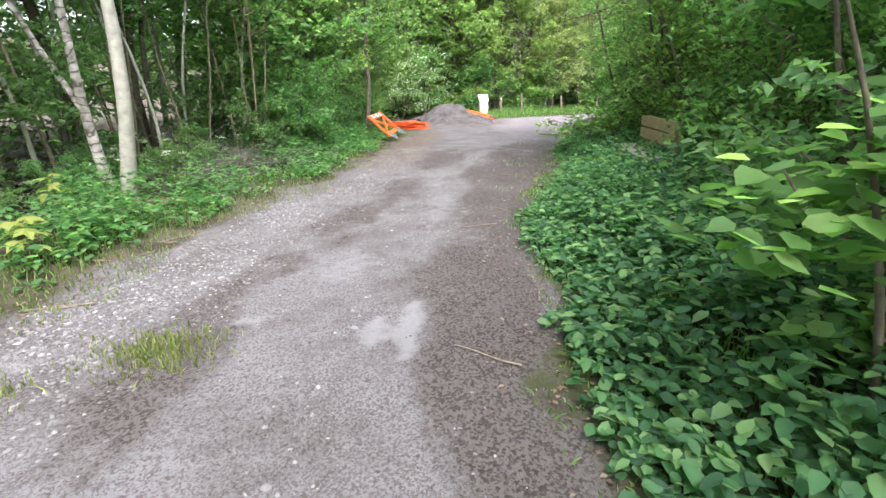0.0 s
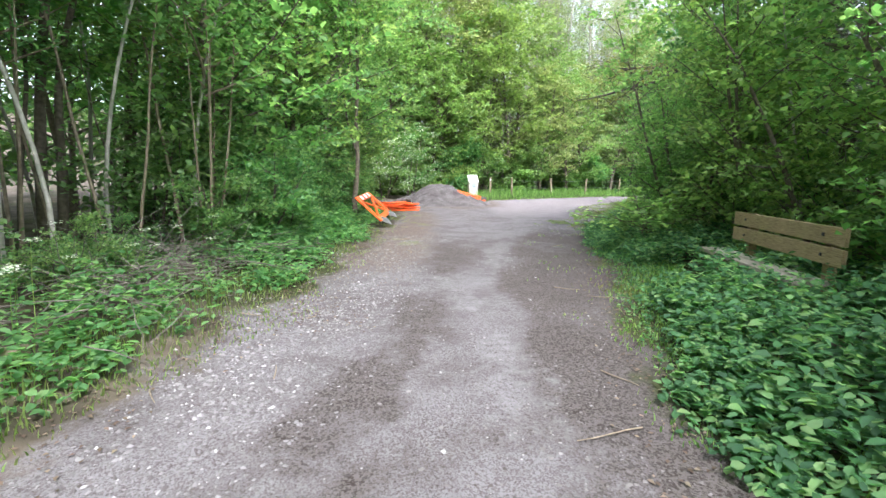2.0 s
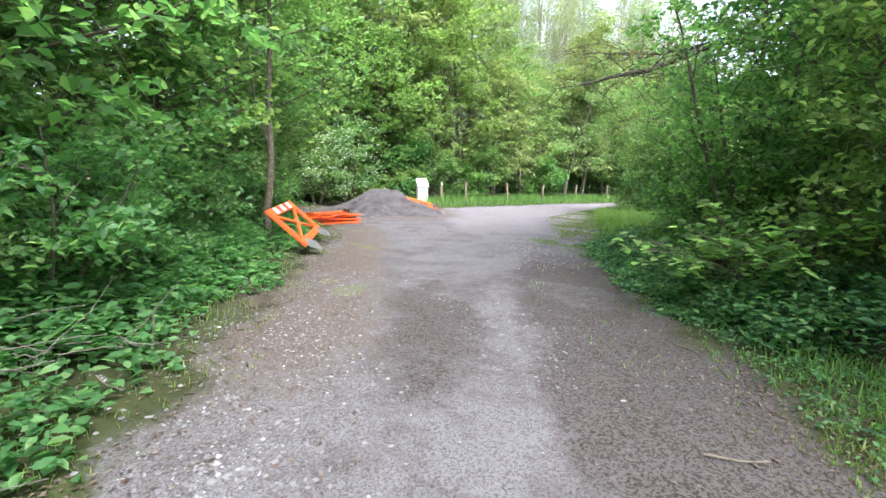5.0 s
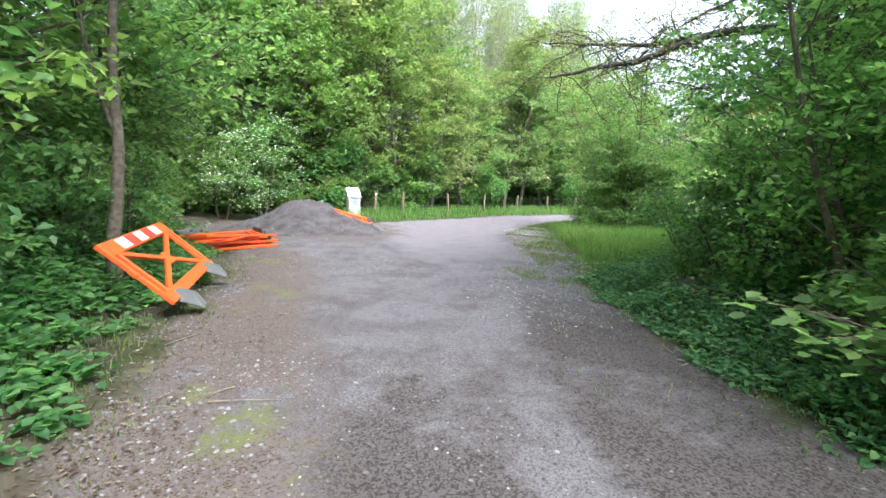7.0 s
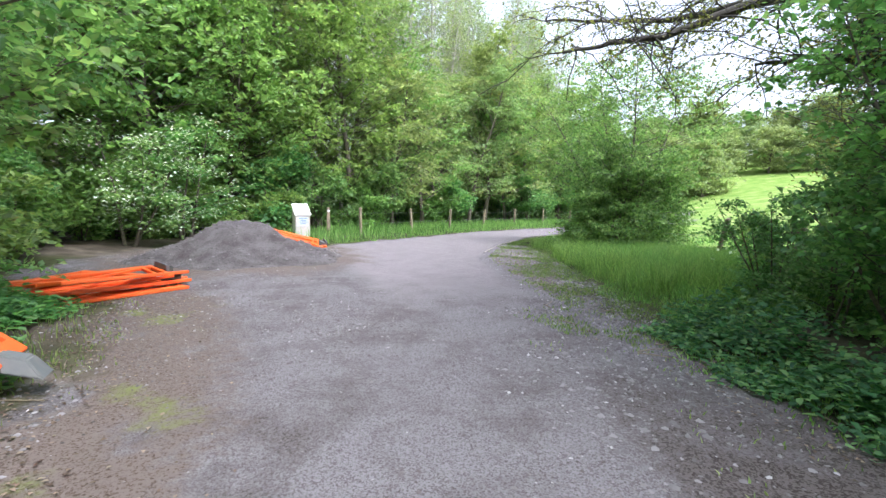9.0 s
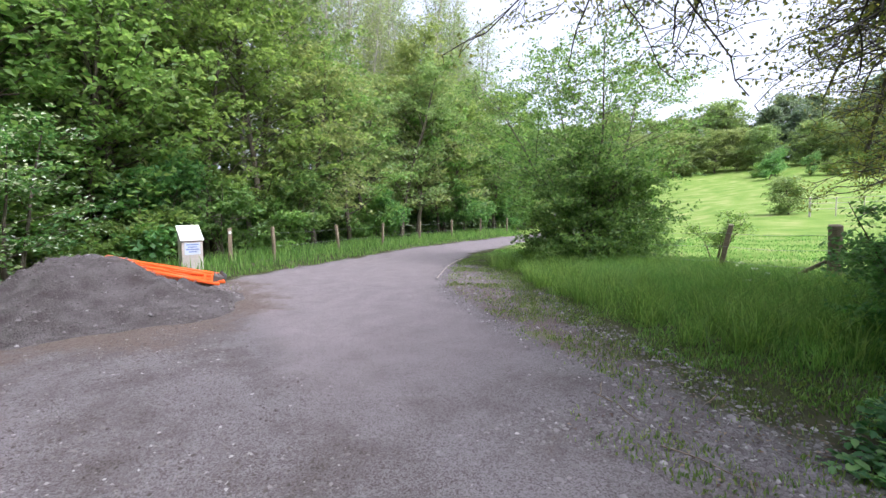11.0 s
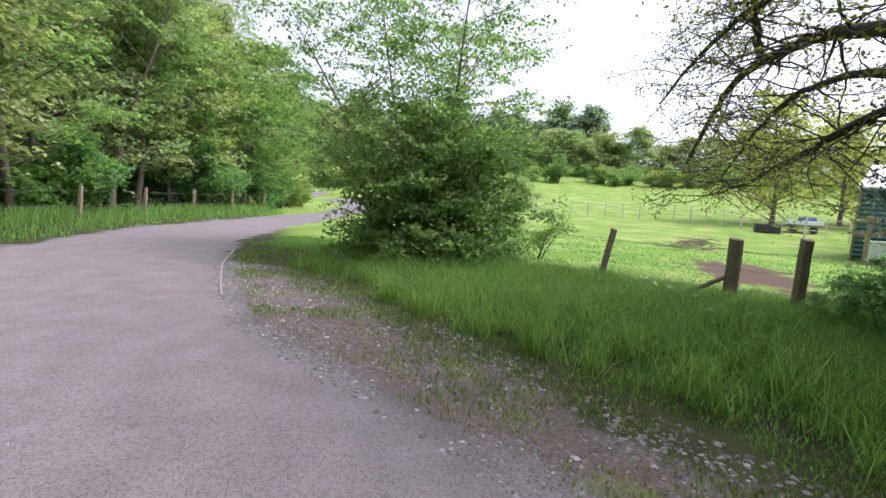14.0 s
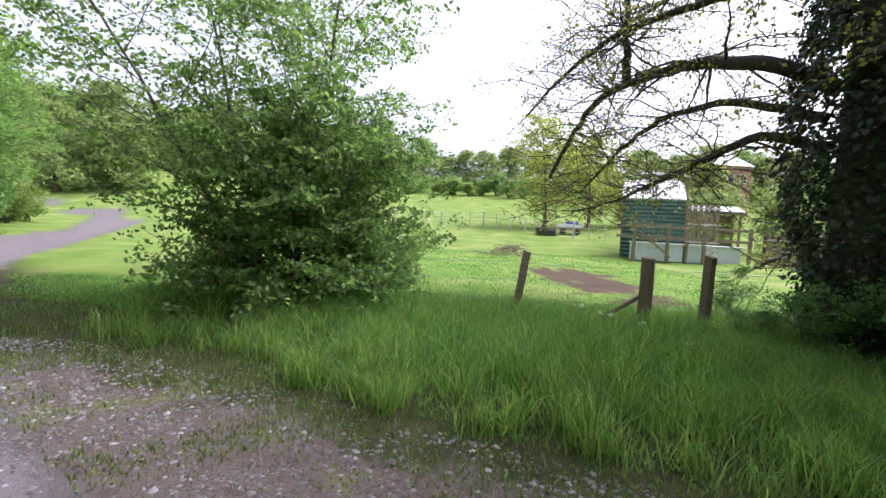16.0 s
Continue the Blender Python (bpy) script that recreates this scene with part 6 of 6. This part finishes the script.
p = scatter(75000, 2.8, 12.0, 4.0, 30.0, lambda x, y, u: (lambda d: (d > -1.3 + 0.8 * wob(x, y, 1.9)) & (d < 0.5) & (x > 2) & (u < 0.05 * sm(18, 21, y) + (0.3 + 0.7 * sm(17, 21, y)) * sm(0.1, 0.5, wob(x, y, 2.9, 5.0) + 0.3 * wob(x, y, 7.0))) & (inside(BOUND, x, y) < 0.0))(-inside(TRACK, x, y)) & (x > 3.2), 313)
p = np.concatenate([p, scatter(110000, 5.5, 13.5, 18.0, 31.0, lambda x, y, u: (lambda d: (d > -1.0 + 0.9 * wob(x, y, 1.6, 2.0) - 0.4 * sm(24.5, 26.5, y)) & (d < 1.5 + 1.6 * sm(25, 27.5, y)) & (inside(BOUND, x, y) < -0.15) & (u < 0.08 + 0.92 * sm(-0.15, 0.35, wob(x, y, 2.1, 8.0) + 0.35 * wob(x, y, 6.1) + 0.5 * sm(-0.3, 0.6, d))))(-inside(TRACK, x, y)), 316)])
grass("verge_grass", p, np.full(len(p), 0.05), M_VERGE, "thin pale grass creeping over gravel", 0.006, 14, 0.8)
p = scatter(30000, 2.8, 6.5, 2.5, 18.0, lambda x, y, u: (lambda d: (d > -0.12 + 0.2 * wob(x, y, 2.4)) & (d < 0.9) & (u < 0.35 + 0.65 * sm(-0.4, 0.3, wob(x, y, 2.0, 3.0))))(-inside(TRACK, x, y)) & (x > 2.8), 318)
grass("verge_grass", p, 0.05 + 0.1 * sm(0.0, 0.6, dist(p)), M_GRASS, "short green grass at the foot of the nettles", 0.006, 19, 0.9)
p = scatter(1700, 2.9, 6.0, 7.5, 14.0, lambda x, y, u: (lambda d: (d > 0.05) & (d < 1.0))(-inside(TRACK, x, y)) & (x > 2.8), 319)
herb_patch("verge_herbs", p, np.full(len(p), 0.09) * RNG.uniform(0.5, 1.4, len(p)), 0.04, M_NETTLE, "low creeping herbs beside the bench", 8, 9)
p = np.concatenate([np.random.default_rng(5).normal(size=(900, 2)) * (0.17, 0.13) + (0.92, 5.35), np.random.default_rng(6).normal(size=(500, 2)) * (0.1, 0.16) + (0.35, 4.75), np.random.default_rng(9).normal(size=(700, 2)) * (0.25, 0.3) + (4.45, 11.0)])
grass("grass_tuft", p, np.full(len(p), 0.06), M_VERGE, "small yellowish grass tufts in the gravel", 0.004, 15, 0.9)
p = scatter(26000, 13.2, 30.0, 14.0, 30.0, lambda x, y, u: (u < 0.8) & (np.hypot((x - 19.5) / 3.6, (y - 19.3) / 1.3) > 1), 314)
grass("field_grass", p, np.full(len(p), 0.07), M_GRASS, "short grazed grass in the field", 0.012, 16, 0.8)

# white umbels and daisies
rng = np.random.default_rng(77)
spots = [(-0.75 - rng.uniform(0, 1.6), rng.uniform(8.5, 15), rng.uniform(0.4, 0.75)) for i in range(34)]
spots += [(x, y, rng.uniform(0.6, 1.0)) for x, y in zip(rng.uniform(14, 24, 40), rng.uniform(0.6, 1.6, 40))]
stems, heads = [], []
for i, (x, y, h) in enumerate(spots):
    if i >= 34:
        y = 36.2 + (x - 14) * 0.45 + y
    z = z_at(x, y)
    stems.append(([(x, y, z), (x + 0.02, y, z + h * 0.6), (x + 0.03, y + 0.02, z + h)], [0.004, 0.003, 0.002], 3))
    a, r = rng.uniform(0, 6.28, 26), 0.07 * np.sqrt(rng.random(26))
    heads.append(np.stack([x + 0.03 + np.cos(a) * r, y + 0.02 + np.sin(a) * r, z + h + rng.normal(size=26) * 0.008], 1))
v, f = tubes(stems)
cp = tagged(new("cow_parsley"), "white flowering cow parsley on the verge", "plants", kind="stuff")
part("stalks", fast_mesh("stalks", v, f, M_GRASS), cp)
part("umbels", leaf_mesh("umbels", np.concatenate(heads), 0.024, M_BLOSSOM, 0.85, 0.9), cp, "white flower heads")
rng = np.random.default_rng(78)
c = np.array([(11.9, 21.6, 0.5), (12.05, 21.4, 0.46), (11.8, 21.1, 0.42), (12.3, 21.75, 0.52), (10.9, 21.0, 0.4)])
fl = np.concatenate([c[i] + rng.normal(size=(16, 3)) * (0.025, 0.025, 0.012) for i in range(5)])
tagged(new("daisies", leaf_mesh("daisies", fl, 0.035, M_BLOSSOM, 0.6, 0.8, rng)), "few white daisies in the long grass", "flowers", kind="stuff")


# ---- gravel, dead leaves, twigs ----
def stones(name, pts, size, label, seed, level=None, mat=None):
    rng = np.random.default_rng(seed)
    base = np.array([(0.2, 0.1, 0.9), (-0.4, -0.2, 0.75), (1, 0, -0.15), (0.3, 0.95, -0.1), (-0.8, 0.6, -0.2), (-0.8, -0.6, -0.1), (0.3, -0.95, -0.2)], float)
    tri = np.array([(0, 2, 3), (0, 3, 4), (0, 4, 1), (1, 4, 5), (1, 5, 6), (0, 1, 6), (0, 6, 2)])
    n = len(pts)
    a = rng.uniform(0, 6.28, n)
    s = np.asarray(size)[:, None, None] * rng.uniform(0.55, 1.45, (n, 1, 3)) * np.array([1, 1, 0.6])
    v = base[None] * s * rng.uniform(0.75, 1.25, (n, len(base), 1))
    ca, sa = np.cos(a)[:, None], np.sin(a)[:, None]
    x = v[:, :, 0] * ca - v[:, :, 1] * sa + pts[:, 0, None]
    y = v[:, :, 0] * sa + v[:, :, 1] * ca + pts[:, 1, None]
    z = v[:, :, 2] + (height(pts[:, 0], pts[:, 1]) if level is None else level)[:, None] + np.asarray(size)[:, None] * 0.12
    V = np.stack([x, y, z], -1).reshape(-1, 3)
    F = (tri[None] + (np.arange(n) * 7)[:, None, None]).reshape(-1, 3)
    ob = new(name, fast_mesh(name, V, F, mat or M_STONE))
    return tagged(ob, label, "gravel", kind="stuff")


M_STONE = stone_material("pale_limestone_gravel", ((0.085, 0.074, 0.07), (0.15, 0.135, 0.134), (0.235, 0.218, 0.217), (0.4, 0.38, 0.37)))
M_TRODDEN = stone_material("trodden_grey_gravel", ((0.055, 0.044, 0.038), (0.11, 0.093, 0.087), (0.185, 0.165, 0.16), (0.36, 0.34, 0.33)))
rs = np.random.default_rng(400)
p = scatter(120000, -1.2, 2.6, 2.2, 16.0, lambda x, y, u: (lambda d: (d > 0.05) & (d < 1.5) & (u < (1 - 0.65 * sm(10.0, 13.0, y)) * sm(1.6, 0.5, d) * sm(0.05, 0.4, d) * (0.35 + 0.65 * sm(-0.3, 0.4, wob(x, y, 2.5)))))(inside(TRACK, x, y)) & (x < 2), 401)
stones("gravel_stones", p, rs.uniform(0.005, 0.012, len(p)) * rs.choice([1, 1, 1, 1.6], len(p)), "pale angular gravel along the track side", 1)
p = scatter(80000, -0.2, 6.4, 2.4, 21.0, lambda x, y, u: (inside(TRACK, x, y) > 0.1) & (u < 0.08 + 0.92 * sm(-0.05, 0.55, wob(x, y, 1.3) + 0.4 * wob(x, y, 4.3, 2.0))), 402)
stones("gravel_stones", p, rs.uniform(0.003, 0.008, len(p)) * rs.choice([1, 1, 1, 1, 1, 1.8], len(p)), "small grey stones trodden into the track", 2, None, M_TRODDEN)
p = scatter(60000, 4.0, 11.2, 15.5, 29.0, lambda x, y, u: (lambda d, b: (d > -0.45) & (b < 0.15) & (d < 2.3) & (u < sm(15.5, 18.5, y) * sm(2.3, 1.2, d) * (0.3 + 0.7 * sm(-0.4, 0.4, wob(x, y, 2.0)))))(inside(TRACK, x, y), inside(BOUND, x, y)), 403)
stones("gravel_stones", p, rs.uniform(0.006, 0.0165, len(p)) * rs.choice([1, 1, 1, 1.6], len(p)), "loose grey gravel on the path shoulder", 3)
p = scatter(9000, -0.6, 1.6, 9.0, 23.0, lambda x, y, u: (lambda d: (d > -0.7) & (d < 0.3) & (u < 0.25 + 0.6 * sm(-0.2, 0.5, wob(x, y, 2.3))))(inside(TRACK, x, y)), 406)
stones("gravel_stones", p, rs.uniform(0.006, 0.018, len(p)), "grey stones strewn over the soil edge", 7)
p = np.random.default_rng(31).normal(size=(260, 2)) * (0.32, 0.45) + (3.0, 12.8)
stones("gravel_stones", p, rs.uniform(0.004, 0.013, len(p)) * rs.choice([1, 1, 1, 1.7], len(p)), "broken pale stones in a worn patch", 8)
p = scatter(4500, 2.5, 9.5, 18.0, 30.0, lambda x, y, u: (inside(BOUND, x, y) > 0.2) & (u < 0.5), 404)
stones("gravel_stones", p, rs.uniform(0.003, 0.009, len(p)), "scattered small stones on the smooth path", 4)
p = scatter(32000, -1.0, 4.6, 18.0, 30.0, lambda x, y, u: (np.hypot((x - 2.3) / 2.2, (y - 27.3) / 2.9) > 0.95) & (inside(TRACK, x, y) > 0) & (u < 0.9 * sm(18, 21, y) * sm(4.6, 3.6, x) * (0.35 + 0.65 * sm(-0.4, 0.4, wob(x, y, 1.9, 6.0)))), 405)
stones("gravel_stones", p, rs.uniform(0.004, 0.015, len(p)), "spilled grey stones round the heap", 5, None, M_TRODDEN)

stones("loose_planings", LUMPS, rs.uniform(0.006, 0.022, len(LUMPS)) * rs.choice([1, 1, 1, 1.7], len(LUMPS)), "loose grey lumps on the heap", 6, LUMP_Z, M_TRODDEN)
p = scatter(30000, -2.5, 7.5, 3.0, 24.0, lambda x, y, u: (lambda d: (d < 0.5) & (d > -1.6) & (u < 0.3 + 0.5 * sm(-0.2, 0.5, wob(x, y, 1.4, 8.0))))(inside(TRACK, x, y)), 410)
p = np.concatenate([p, scatter(9000, -0.3, 2.6, 9.5, 24.0, lambda x, y, u: (lambda d: (d < 1.5) & (d > -0.3) & (u < sm(1.5, 0.3, d) * (0.2 + 0.8 * sm(-0.3, 0.4, wob(x, y, 1.8, 3.0)))))(inside(TRACK, x, y)) & (x < 2.5), 411)])
p = np.concatenate([p, scatter(3500, 5.5, 10.5, 18.5, 28.0, lambda x, y, u: (lambda d: (d < 1.6) & (d > -0.3) & (u < 0.6))(inside(TRACK, x, y)) & (inside(BOUND, x, y) < -0.1), 412)])
p = np.concatenate([p, scatter(34000, -1.6, 6.8, 3.0, 23.0, lambda x, y, u: (lambda d: (d < 0.2) & (d > -0.65) & (u < 0.9 * (0.35 + 0.65 * sm(-0.4, 0.3, wob(x, y, 2.2, 1.0)))))(inside(TRACK, x, y)), 413)])
q = np.random.default_rng(12).normal(size=(500, 2)) * (0.45, 0.35) + (4.75, 11.6)
p = np.concatenate([p, q])
c = np.stack([p[:, 0], p[:, 1], height(p[:, 0], p[:, 1]) + 0.012], 1)
tagged(new("leaf_litter", leaf_mesh("leaf_litter", c, 0.033, M_LITTER, 0.88, 0.6)), "dry brown leaves along the track edges", "leaf litter", kind="stuff")
rng = np.random.default_rng(420)
lines = []
for x, y in scatter(260, -1.0, 9.0, 3.0, 26.0, lambda x, y, u: (inside(TRACK, x, y) > -0.8) & (inside(TRACK, x, y) < 0.9), 421):
    a = rng.uniform(0, 6.28)
    q = curve_pts((x, y, z_at(x, y) + 0.012), (math.cos(a), math.sin(a), 0), rng.uniform(0.1, 0.5), 4, 0, rng, 0.12)
    q[:, 2] = z_at(x, y) + 0.012 + rng.uniform(0, 0.01)
    lines.append((q, np.linspace(0.006, 0.003, 5), 4))
v, f = tubes(lines)
tagged(new("twigs", fast_mesh("twigs", v, f, M_TWIG)), "fallen twigs along the track edges", "twigs", kind="stuff")
